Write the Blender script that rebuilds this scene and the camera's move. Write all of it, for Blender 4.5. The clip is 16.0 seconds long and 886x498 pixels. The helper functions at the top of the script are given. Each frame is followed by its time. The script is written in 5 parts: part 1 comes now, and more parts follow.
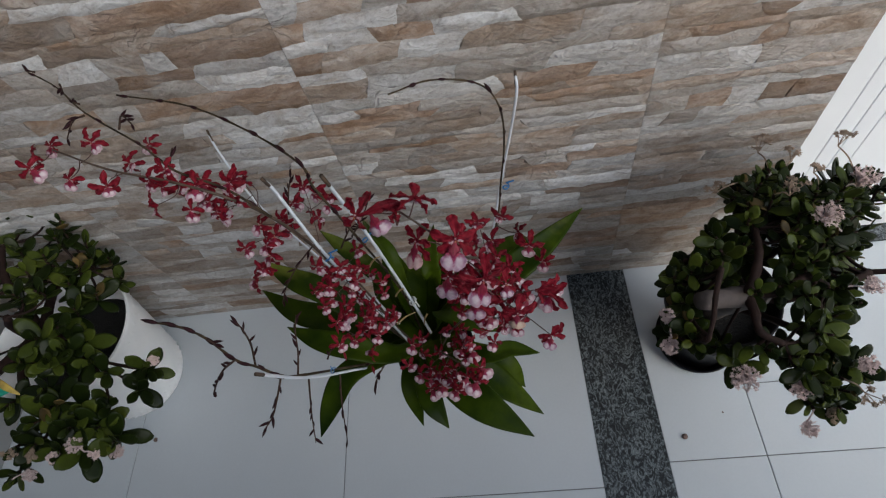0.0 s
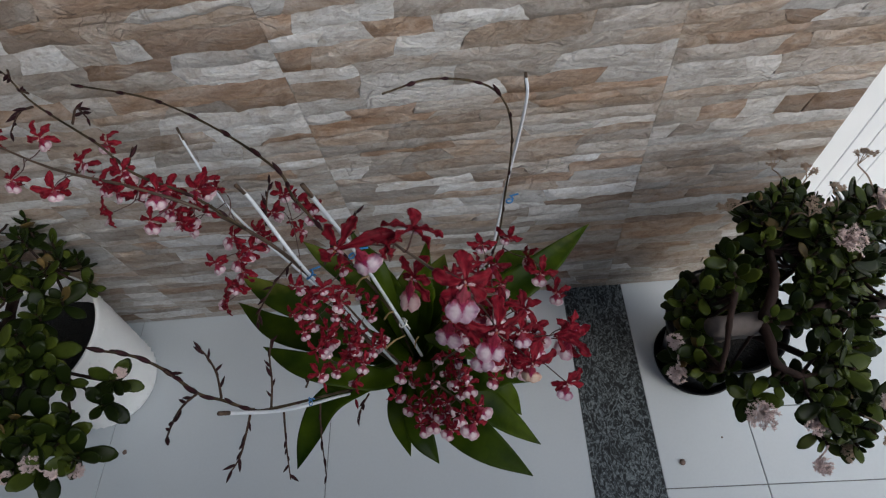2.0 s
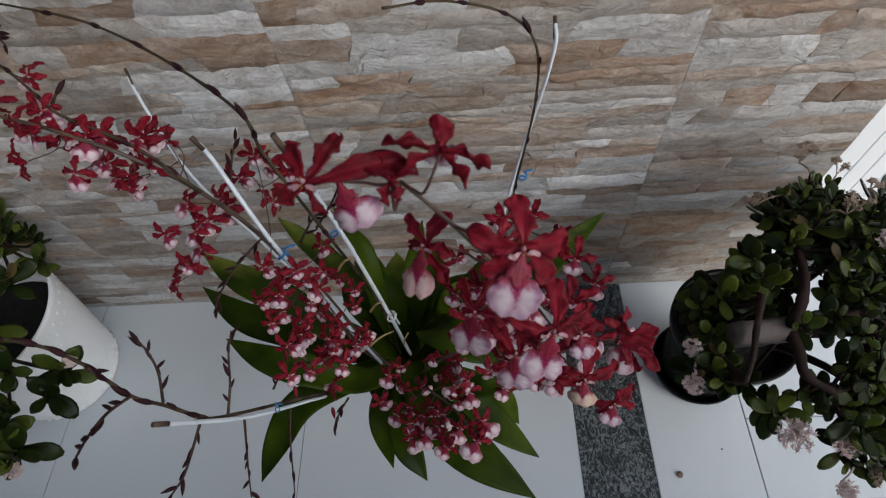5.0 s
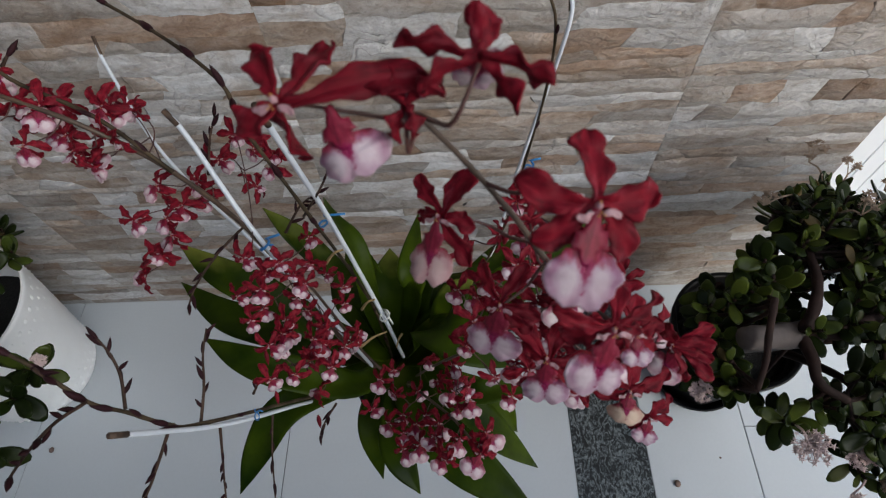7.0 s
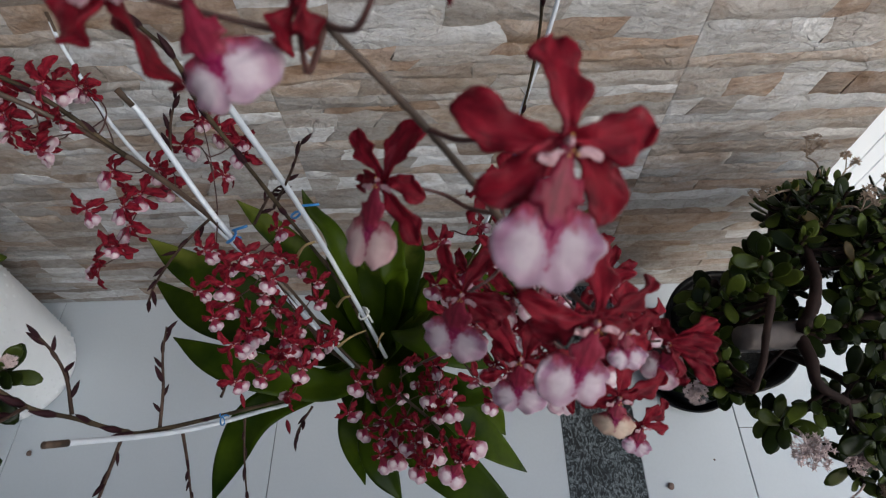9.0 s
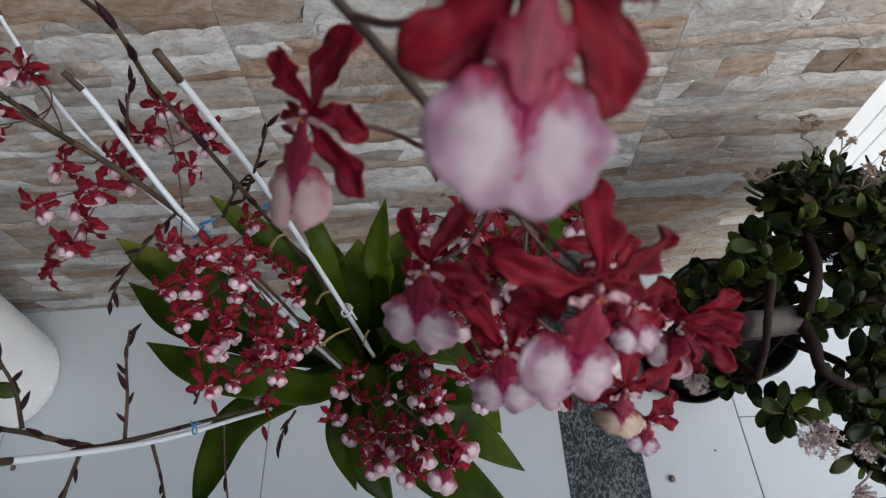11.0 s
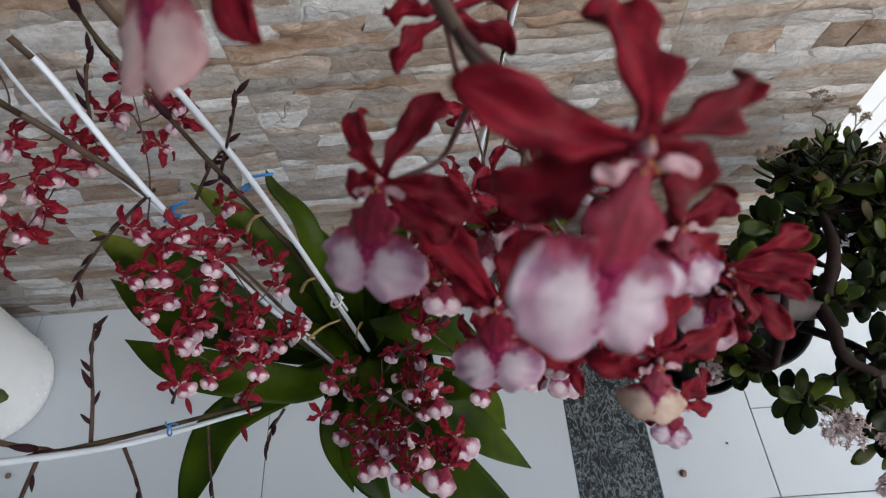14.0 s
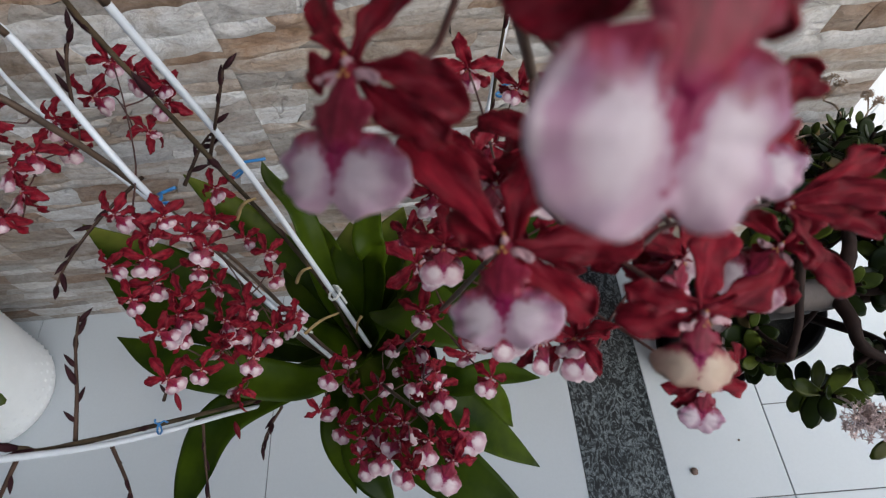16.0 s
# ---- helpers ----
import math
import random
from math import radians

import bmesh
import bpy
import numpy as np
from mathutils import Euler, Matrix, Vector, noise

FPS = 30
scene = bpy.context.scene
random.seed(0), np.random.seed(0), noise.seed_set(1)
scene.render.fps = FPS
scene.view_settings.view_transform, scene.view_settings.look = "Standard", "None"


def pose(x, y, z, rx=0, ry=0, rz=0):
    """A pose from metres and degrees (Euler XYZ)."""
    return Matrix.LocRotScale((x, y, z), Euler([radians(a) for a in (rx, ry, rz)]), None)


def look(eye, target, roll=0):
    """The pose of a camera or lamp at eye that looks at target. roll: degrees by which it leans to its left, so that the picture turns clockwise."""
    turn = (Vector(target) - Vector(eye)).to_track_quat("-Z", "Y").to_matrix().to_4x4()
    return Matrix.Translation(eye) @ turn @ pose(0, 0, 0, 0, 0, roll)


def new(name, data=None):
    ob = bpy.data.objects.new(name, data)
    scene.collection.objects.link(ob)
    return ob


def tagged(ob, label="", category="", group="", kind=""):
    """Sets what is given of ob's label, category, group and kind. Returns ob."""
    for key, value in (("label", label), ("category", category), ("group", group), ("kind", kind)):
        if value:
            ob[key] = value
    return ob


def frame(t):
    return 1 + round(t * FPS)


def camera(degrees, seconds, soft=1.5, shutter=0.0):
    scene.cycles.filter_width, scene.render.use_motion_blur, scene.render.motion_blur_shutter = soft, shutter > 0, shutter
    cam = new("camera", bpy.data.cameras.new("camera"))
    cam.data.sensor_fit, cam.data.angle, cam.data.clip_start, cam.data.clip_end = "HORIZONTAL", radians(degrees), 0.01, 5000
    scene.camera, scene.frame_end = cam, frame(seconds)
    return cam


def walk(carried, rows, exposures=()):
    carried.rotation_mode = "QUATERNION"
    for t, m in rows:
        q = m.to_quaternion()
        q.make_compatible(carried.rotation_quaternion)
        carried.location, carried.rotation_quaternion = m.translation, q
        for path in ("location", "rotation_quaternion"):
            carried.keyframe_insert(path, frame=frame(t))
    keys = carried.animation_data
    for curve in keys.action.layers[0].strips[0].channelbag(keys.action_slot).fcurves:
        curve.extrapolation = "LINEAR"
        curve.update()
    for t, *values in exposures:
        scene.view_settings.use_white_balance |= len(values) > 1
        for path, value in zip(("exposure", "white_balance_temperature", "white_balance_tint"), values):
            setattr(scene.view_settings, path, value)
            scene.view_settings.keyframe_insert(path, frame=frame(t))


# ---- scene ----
cam = camera(79.3, 16.0, 1.2)
cam.data.dof.use_dof, cam.data.dof.focus_distance, cam.data.dof.aperture_fstop = True, 0.62, 38.0
PATH = [
    (0, (-0.257, -0.634, 1.25), (-0.479, 0.393, -0.452), -17.0),
    (0.5, (-0.259, -0.624, 1.252), (-0.476, 0.407, -0.448), -16.4),
    (1, (-0.262, -0.609, 1.24), (-0.468, 0.426, -0.459), -15.5),
    (1.5, (-0.264, -0.599, 1.223), (-0.46, 0.437, -0.476), -14.7),
    (2, (-0.268, -0.591, 1.21), (-0.449, 0.443, -0.492), -13.5),
    (2.5, (-0.274, -0.584, 1.194), (-0.442, 0.446, -0.512), -12.5),
    (3, (-0.275, -0.578, 1.176), (-0.433, 0.452, -0.532), -11.6),
    (3.5, (-0.28, -0.57, 1.167), (-0.429, 0.454, -0.545), -10.8),
    (4, (-0.282, -0.563, 1.154), (-0.423, 0.458, -0.56), -10.2),
    (4.5, (-0.285, -0.561, 1.145), (-0.418, 0.458, -0.571), -9.5),
    (7, (-0.298, -0.546, 1.102), (-0.384, 0.481, -0.612), -6.1),
    (7.5, (-0.296, -0.545, 1.098), (-0.376, 0.483, -0.616), -5.7),
    (8, (-0.296, -0.543, 1.093), (-0.371, 0.484, -0.621), -5.5),
    (8.5, (-0.292, -0.541, 1.086), (-0.362, 0.486, -0.629), -5.2),
    (9, (-0.29, -0.538, 1.079), (-0.355, 0.489, -0.635), -5.0),
    (11.5, (-0.284, -0.531, 1.051), (-0.321, 0.492, -0.667), -5.7),
    (12, (-0.283, -0.53, 1.046), (-0.321, 0.494, -0.672), -5.9),
    (12.5, (-0.286, -0.53, 1.043), (-0.324, 0.492, -0.675), -6.0),
    (13, (-0.285, -0.531, 1.037), (-0.327, 0.492, -0.681), -6.4),
    (13.5, (-0.284, -0.53, 1.032), (-0.329, 0.493, -0.686), -6.9),
    (14, (-0.282, -0.528, 1.028), (-0.331, 0.493, -0.691), -7.2),
    (14.5, (-0.282, -0.526, 1.023), (-0.333, 0.497, -0.695), -7.6),
    (15, (-0.281, -0.526, 1.019), (-0.339, 0.501, -0.696), -8.1),
    (15.5, (-0.28, -0.527, 1.014), (-0.339, 0.5, -0.701), -8.4),
    (16, (-0.282, -0.528, 1.011), (-0.344, 0.5, -0.704), -8.6),
]
walk(cam, [(t, look(eye, target, roll)) for t, eye, target, roll in PATH], [(0.0, -0.05, 6200, 7.0), (4.5, 0.06, 6200, 7.0), (8.0, 0.2, 6200, 7.0), (11.5, 0.33, 6200, 7.0), (16.0, 0.48, 6200, 7.0)])

# ---- light: an overcast day in front of a porch with an added ceiling ----
world = bpy.data.worlds.new("overcast_sky")
scene.world = world
world.use_nodes = True
wn = world.node_tree.nodes
sky = wn.new("ShaderNodeTexSky")
sky.sky_type = "NISHITA"
sky.sun_disc = False
sky.sun_elevation = radians(33)
sky.sun_rotation = radians(140)
sky.air_density, sky.dust_density = 1.0, 3.0
wn["Background"].inputs["Strength"].default_value = 0.155
world.node_tree.links.new(sky.outputs["Color"], wn["Background"].inputs["Color"])
sun = new("sun", bpy.data.lights.new("sun", "SUN"))
sun.data.energy, sun.data.angle, sun.data.color = 1.08, radians(35), (0.92, 0.97, 1.0)
sun.matrix_world = look((2.3, -1.7, 2.5), (0, 0, 0))

# ---- materials ----
def nodes_of(name):
    m = bpy.data.materials.new(name)
    m.use_nodes = True
    nt = m.node_tree
    return m, nt, nt.nodes["Principled BSDF"]


def ramp(nt, source, stops):
    r = nt.nodes.new("ShaderNodeValToRGB")
    while len(r.color_ramp.elements) < len(stops):
        r.color_ramp.elements.new(0.5)
    for e, (p, c) in zip(r.color_ramp.elements, stops):
        e.position, e.color = p, (*c, 1)
    nt.links.new(source, r.inputs["Fac"])
    return r.outputs["Color"]


def grain(nt, scale, detail=4.0, stretch=(1, 1, 1), space="Object", shift=None, rough=0.55, warp=0.0):
    tc = nt.nodes.new("ShaderNodeTexCoord")
    mp = nt.nodes.new("ShaderNodeMapping")
    mp.inputs["Scale"].default_value = stretch
    nt.links.new(tc.outputs[space], mp.inputs["Vector"])
    if shift is not None:
        sc = nt.nodes.new("ShaderNodeVectorMath")
        sc.operation = "SCALE"
        sc.inputs[0].default_value = (37.0, 11.0, 23.0)
        nt.links.new(shift, sc.inputs["Scale"])
        nt.links.new(sc.outputs["Vector"], mp.inputs["Location"])
    n = nt.nodes.new("ShaderNodeTexNoise")
    n.inputs["Scale"].default_value, n.inputs["Detail"].default_value = scale, detail
    n.inputs["Roughness"].default_value, n.inputs["Distortion"].default_value = rough, warp
    nt.links.new(mp.outputs["Vector"], n.inputs["Vector"])
    return n.outputs["Fac"]


def mix(nt, fac, a, b, kind="MIX"):
    x = nt.nodes.new("ShaderNodeMix")
    x.data_type, x.blend_type = "RGBA", kind
    for v, i in ((fac, 0), (a, 6), (b, 7)):
        if hasattr(v, "links"):
            nt.links.new(v, x.inputs[i])
        else:
            x.inputs[i].default_value = v if i == 0 else (*v, 1)
    return x.outputs[2]


def bump(nt, p, height, strength, distance, before=None):
    b = nt.nodes.new("ShaderNodeBump")
    b.inputs["Strength"].default_value, b.inputs["Distance"].default_value = strength, distance
    nt.links.new(height, b.inputs["Height"])
    if before is not None:
        nt.links.new(before, b.inputs["Normal"])
    nt.links.new(b.outputs["Normal"], p.inputs["Normal"])
    return b.outputs["Normal"]


def chance(nt):
    return nt.nodes.new("ShaderNodeObjectInfo").outputs["Random"]


def island(nt):
    return nt.nodes.new("ShaderNodeNewGeometry").outputs["Random Per Island"]


def thin_lines(nt, scale, stretch, width, warp):
    """Wandering hairline cracks: 1 on a crack, 0 off it, and only here and there."""
    geo = nt.nodes.new("ShaderNodeNewGeometry")
    n = nt.nodes.new("ShaderNodeTexNoise")
    n.inputs["Scale"].default_value, n.inputs["Detail"].default_value = 26.0, 3.0
    nt.links.new(geo.outputs["Position"], n.inputs["Vector"])
    off = nt.nodes.new("ShaderNodeVectorMath")
    off.operation = "MULTIPLY_ADD"
    off.inputs[1].default_value = (warp, warp, warp)
    nt.links.new(n.outputs["Color"], off.inputs[0])
    nt.links.new(geo.outputs["Position"], off.inputs[2])
    st = nt.nodes.new("ShaderNodeVectorMath")
    st.operation = "MULTIPLY"
    st.inputs[1].default_value = stretch
    nt.links.new(off.outputs["Vector"], st.inputs[0])
    v = nt.nodes.new("ShaderNodeTexVoronoi")
    v.feature = "DISTANCE_TO_EDGE"
    v.inputs["Scale"].default_value = scale
    nt.links.new(st.outputs["Vector"], v.inputs["Vector"])
    line = ramp(nt, v.outputs["Distance"], [(0.0, (1, 1, 1)), (width, (0, 0, 0))])
    some = nt.nodes.new("ShaderNodeTexNoise")
    some.inputs["Scale"].default_value = 9.0
    nt.links.new(geo.outputs["Position"], some.inputs["Vector"])
    return mix(nt, 1.0, line, ramp(nt, some.outputs["Fac"], [(0.52, (0, 0, 0)), (0.64, (1, 1, 1))]), "MULTIPLY")


def world_grain(nt, stretch, detail, rough=0.6, warp=0.5):
    """Noise that runs on across the joints."""
    geo = nt.nodes.new("ShaderNodeNewGeometry")
    st = nt.nodes.new("ShaderNodeVectorMath")
    st.operation = "MULTIPLY"
    st.inputs[1].default_value = stretch
    nt.links.new(geo.outputs["Position"], st.inputs[0])
    n = nt.nodes.new("ShaderNodeTexNoise")
    n.inputs["Scale"].default_value, n.inputs["Detail"].default_value = 1.0, detail
    n.inputs["Roughness"].default_value, n.inputs["Distortion"].default_value = rough, warp
    nt.links.new(st.outputs["Vector"], n.inputs["Vector"])
    return n.outputs["Fac"]


def stone_material(name, low, mid, high, joined):
    """Cleft quartzite strip: mottled tone, flaked relief, hairline cracks and fine grit; each strip has its own tint."""
    m, nt, p = nodes_of(name)
    one = island(nt) if joined else chance(nt)
    mottle = grain(nt, 20.0, 8.0, (0.8, 1, 1.5), "Object", one, 0.68, 1.0)
    col = ramp(nt, mottle, [(0.34, low), (0.50, mid), (0.66, high)])
    bed = ramp(nt, world_grain(nt, (7.0, 0.0, 30.0), 6.0), [(0.36, (0.21, 0.135, 0.088)), (0.45, (0.31, 0.25, 0.205)), (0.54, (0.375, 0.35, 0.335)), (0.64, (0.50, 0.50, 0.505))])
    col = mix(nt, 0.20, col, bed)
    tint = ramp(nt, one, [(0.0, (0.74, 0.725, 0.715)), (0.5, (1.02, 1.01, 1.0)), (1.0, (1.28, 1.28, 1.285))])
    col = mix(nt, 1.0, col, tint, "MULTIPLY")
    fine = world_grain(nt, (150.0, 150.0, 190.0), 6.0, 0.7)
    grit = ramp(nt, fine, [(0.32, (0.66, 0.64, 0.62)), (0.50, (1.0, 1.0, 1.0)), (0.68, (1.16, 1.16, 1.16))])
    col = mix(nt, 0.7, col, grit, "MULTIPLY")
    crack = thin_lines(nt, 1.0, (14.0, 1.0, 46.0), 0.022, 0.045)
    col = mix(nt, mix(nt, 0.45, (0, 0, 0), crack), col, (0.085, 0.060, 0.045))
    nt.links.new(col, p.inputs["Base Color"])
    p.inputs["Roughness"].default_value = 0.58
    p.inputs["Specular IOR Level"].default_value = 0.35
    flake = grain(nt, 34.0, 7.0, (0.75, 1, 1.25), "Object", one, 0.62, 1.2)
    steps = [(0.36, 0.0), (0.40, 0.30), (0.47, 0.38), (0.50, 0.68), (0.58, 0.76), (0.61, 1.0)]
    shelf = ramp(nt, flake, [(q, (v, v, v)) for q, v in steps])
    n1 = bump(nt, p, shelf, 0.55, 0.0050)
    n2 = bump(nt, p, mottle, 0.6, 0.009, n1)
    deep = nt.nodes.new("ShaderNodeInvert")
    nt.links.new(crack, deep.inputs["Color"])
    n3 = bump(nt, p, deep.outputs["Color"], 0.5, 0.003, n2)
    bump(nt, p, fine, 0.5, 0.0018, n3)
    return m


TINTS = {
    "pale": ((0.36, 0.335, 0.315), (0.49, 0.495, 0.505), (0.60, 0.61, 0.63)),
    "grey": ((0.235, 0.195, 0.165), (0.335, 0.310, 0.290), (0.43, 0.415, 0.405)),
    "tan": ((0.195, 0.138, 0.098), (0.305, 0.245, 0.200), (0.40, 0.36, 0.33)),
    "rust": ((0.165, 0.094, 0.055), (0.270, 0.182, 0.126), (0.37, 0.30, 0.25)),
}
STONE = {k: stone_material(k + "_stone", *v, False) for k, v in TINTS.items()}
STONE_FAR = {k: stone_material(k + "_stone_far", *v, True) for k, v in TINTS.items()}


def plain(name, colour, rough, spread=0.12, scale=40.0, relief=0.0, metal=0.0, spec=0.5, object_tint=0.0, depth=0.001):
    """A painted, moulded or grown surface with slight blotches and relief."""
    m, nt, p = nodes_of(name)
    g = grain(nt, scale, 5.0)
    lo = tuple(c * (1 - spread) for c in colour)
    hi = tuple(min(1, c * (1 + spread)) for c in colour)
    col = ramp(nt, g, [(0.3, lo), (0.7, hi)])
    if object_tint:
        t = ramp(nt, chance(nt), [(0.0, (1 - object_tint,) * 3), (1.0, (1 + object_tint,) * 3)])
        col = mix(nt, 1.0, col, t, "MULTIPLY")
    nt.links.new(col, p.inputs["Base Color"])
    p.inputs["Roughness"].default_value, p.inputs["Metallic"].default_value = rough, metal
    p.inputs["Specular IOR Level"].default_value = spec
    if relief:
        bump(nt, p, grain(nt, scale * 3, 4.0), relief, depth)
    return m


def tile_material():
    m, nt, p = nodes_of("porcelain_tile")
    g = grain(nt, 3.0, 4.0)
    f = grain(nt, 180.0, 3.0)
    col = ramp(nt, g, [(0.3, (0.540, 0.572, 0.600)), (0.7, (0.570, 0.602, 0.630))])
    col = mix(nt, 0.25, col, ramp(nt, f, [(0.4, (0.93, 0.93, 0.93)), (0.6, (1.0, 1.0, 1.0))]), "MULTIPLY")
    nt.links.new(col, p.inputs["Base Color"])
    smear = ramp(nt, grain(nt, 9.0, 5.0), [(0.3, (0.262,) * 3), (0.7, (0.270,) * 3)])
    nt.links.new(smear, p.inputs["Roughness"])
    return m


def granite_material():
    m, nt, p = nodes_of("dark_granite")
    worm = grain(nt, 78.0, 2.0, (1.0, 0.62, 1.0), warp=2.6)
    cells = ramp(nt, worm, [(0.41, (0.009, 0.011, 0.012)), (0.48, (0.045, 0.052, 0.056)), (0.54, (0.130, 0.145, 0.152)), (0.66, (0.20, 0.22, 0.225))])
    speck = ramp(nt, grain(nt, 330.0, 3.0, warp=0.8), [(0.42, (0.45, 0.47, 0.48)), (0.60, (1.20, 1.22, 1.22))])
    nt.links.new(mix(nt, 1.0, cells, speck, "MULTIPLY"), p.inputs["Base Color"])
    p.inputs["Roughness"].default_value = 0.38
    return m


def leaf_material(name, dark, light, rough, veins, tip=None, spec=0.14):
    """Waxy leaf: lengthwise streaks, blotches, each leaf a little different."""
    m, nt, p = nodes_of(name)
    streak = grain(nt, 22.0, 4.0, (1, 1, 1)) if veins else grain(nt, 45.0, 3.0)
    col = ramp(nt, streak, [(0.3, dark), (0.7, light)])
    col = mix(nt, 1.0, col, ramp(nt, chance(nt), [(0.0, (0.62, 0.66, 0.6)), (0.6, (0.92, 0.94, 0.92)), (1.0, (1.15, 1.08, 0.95))]), "MULTIPLY")
    if tip:
        tc = nt.nodes.new("ShaderNodeTexCoord")
        sep = nt.nodes.new("ShaderNodeSeparateXYZ")
        nt.links.new(tc.outputs["Generated"], sep.inputs[0])
        nz = grain(nt, 14.0, 4.0)
        add = nt.nodes.new("ShaderNodeMath")
        add.operation = "MULTIPLY"
        nt.links.new(sep.outputs["Y"], add.inputs[0])
        nt.links.new(nz, add.inputs[1])
        col = mix(nt, ramp(nt, add.outputs[0], [(0.40, (0, 0, 0)), (0.62, (0.7, 0.7, 0.7))]), col, tip)
    nt.links.new(col, p.inputs["Base Color"])
    p.inputs["Roughness"].default_value = rough
    p.inputs["Specular IOR Level"].default_value = spec
    bump(nt, p, streak, 0.12, 0.001)
    return m


def see_through(nt, p, colour, share):
    """Thin tissue: part of the light passes through it."""
    t = nt.nodes.new("ShaderNodeBsdfTranslucent")
    nt.links.new(colour, t.inputs["Color"])
    x = nt.nodes.new("ShaderNodeMixShader")
    x.inputs[0].default_value = share
    nt.links.new(p.outputs[0], x.inputs[1])
    nt.links.new(t.outputs[0], x.inputs[2])
    nt.links.new(x.outputs[0], nt.nodes["Material Output"].inputs["Surface"])


def petal_material(name, dark, light):
    m, nt, p = nodes_of(name)
    g = grain(nt, 4.0, 5.0, (1.6, 0.7, 1), warp=0.6)
    col = ramp(nt, g, [(0.32, dark), (0.62, light)])
    pale = ramp(nt, grain(nt, 3.0, 4.0, (2.4, 0.5, 1), shift=chance(nt)), [(0.56, (0, 0, 0)), (0.74, (0.42, 0.42, 0.42))])
    col = mix(nt, pale, col, (0.42, 0.085, 0.115))
    col = mix(nt, 1.0, col, ramp(nt, chance(nt), [(0.0, (0.72, 0.7, 0.7)), (1.0, (1.15, 1.1, 1.1))]), "MULTIPLY")
    nt.links.new(col, p.inputs["Base Color"])
    p.inputs["Roughness"].default_value = 0.5
    p.inputs["Specular IOR Level"].default_value = 0.12
    bump(nt, p, grain(nt, 11.0, 4.0, (2.2, 0.6, 1)), 0.16, 0.03)
    see_through(nt, p, col, 0.30)
    return m


def lip_material(name, heart, rim):
    """Two-lobed lip: white middle of each lobe, mauve margin, crimson along the claw."""
    m, nt, p = nodes_of(name)
    tc = nt.nodes.new("ShaderNodeTexCoord")
    sep = nt.nodes.new("ShaderNodeSeparateXYZ")
    nt.links.new(tc.outputs["Object"], sep.inputs[0])
    ax = nt.nodes.new("ShaderNodeMath")
    ax.operation = "ABSOLUTE"
    nt.links.new(sep.outputs["X"], ax.inputs[0])
    comb = nt.nodes.new("ShaderNodeCombineXYZ")
    nt.links.new(ax.outputs[0], comb.inputs["X"])
    nt.links.new(sep.outputs["Y"], comb.inputs["Y"])
    dist = nt.nodes.new("ShaderNodeVectorMath")
    dist.operation = "DISTANCE"
    dist.inputs[1].default_value = (0.25, -0.76, 0.0)
    nt.links.new(comb.outputs[0], dist.inputs[0])
    wob = nt.nodes.new("ShaderNodeMath")
    wob.operation = "MULTIPLY_ADD"
    nt.links.new(grain(nt, 5.0, 4.0), wob.inputs[0])
    wob.inputs[1].default_value = 0.22
    nt.links.new(dist.outputs["Value"], wob.inputs[2])
    band = ramp(nt, wob.outputs[0], [(0.22, (0.0, 0.0, 0.0)), (0.35, (0.95, 0.95, 0.95)), (0.42, (0.85, 0.85, 0.85)), (0.46, (0.2, 0.2, 0.2))])
    upper = nt.nodes.new("ShaderNodeMapRange")
    upper.inputs["From Min"].default_value, upper.inputs["From Max"].default_value = -0.95, -0.48
    upper.inputs["To Min"].default_value = 0.50
    nt.links.new(sep.outputs["Y"], upper.inputs["Value"])
    part_of = nt.nodes.new("ShaderNodeMath")
    part_of.operation = "MULTIPLY"
    nt.links.new(band, part_of.inputs[0])
    nt.links.new(upper.outputs["Result"], part_of.inputs[1])
    blush = ramp(nt, grain(nt, 3.0, 3.0), [(0.35, heart), (0.65, tuple(h * 0.80 + c * 0.2 for h, c in zip(heart, rim)))])
    col = mix(nt, part_of.outputs[0], blush, rim)
    vee = nt.nodes.new("ShaderNodeMath")
    vee.operation = "MULTIPLY_ADD"
    nt.links.new(sep.outputs["Y"], vee.inputs[0])
    vee.inputs[1].default_value, vee.inputs[2].default_value = -0.50, -0.50 * 0.79 - 0.030
    edge = nt.nodes.new("ShaderNodeMath")
    nt.links.new(vee.outputs[0], edge.inputs[0])
    nt.links.new(ax.outputs[0], edge.inputs[1])
    fray = nt.nodes.new("ShaderNodeMath")
    fray.operation = "MULTIPLY_ADD"
    nt.links.new(grain(nt, 14.0, 3.0), fray.inputs[0])
    fray.inputs[1].default_value = 0.24
    nt.links.new(edge.outputs[0], fray.inputs[2])
    col = mix(nt, ramp(nt, fray.outputs[0], [(0.10, (1, 1, 1)), (0.135, (0, 0, 0))]), col, (0.22, 0.007, 0.062))
    high = nt.nodes.new("ShaderNodeMath")
    high.operation = "MULTIPLY_ADD"
    nt.links.new(grain(nt, 9.0, 4.0), high.inputs[0])
    high.inputs[1].default_value = 0.30
    nt.links.new(sep.outputs["Y"], high.inputs[2])
    rise = nt.nodes.new("ShaderNodeMapRange")
    rise.inputs["From Min"].default_value, rise.inputs["From Max"].default_value = -0.47, -0.35
    nt.links.new(high.outputs[0], rise.inputs["Value"])
    half = nt.nodes.new("ShaderNodeMath")
    half.operation = "MULTIPLY"
    half.inputs[1].default_value = 0.92
    nt.links.new(rise.outputs["Result"], half.inputs[0])
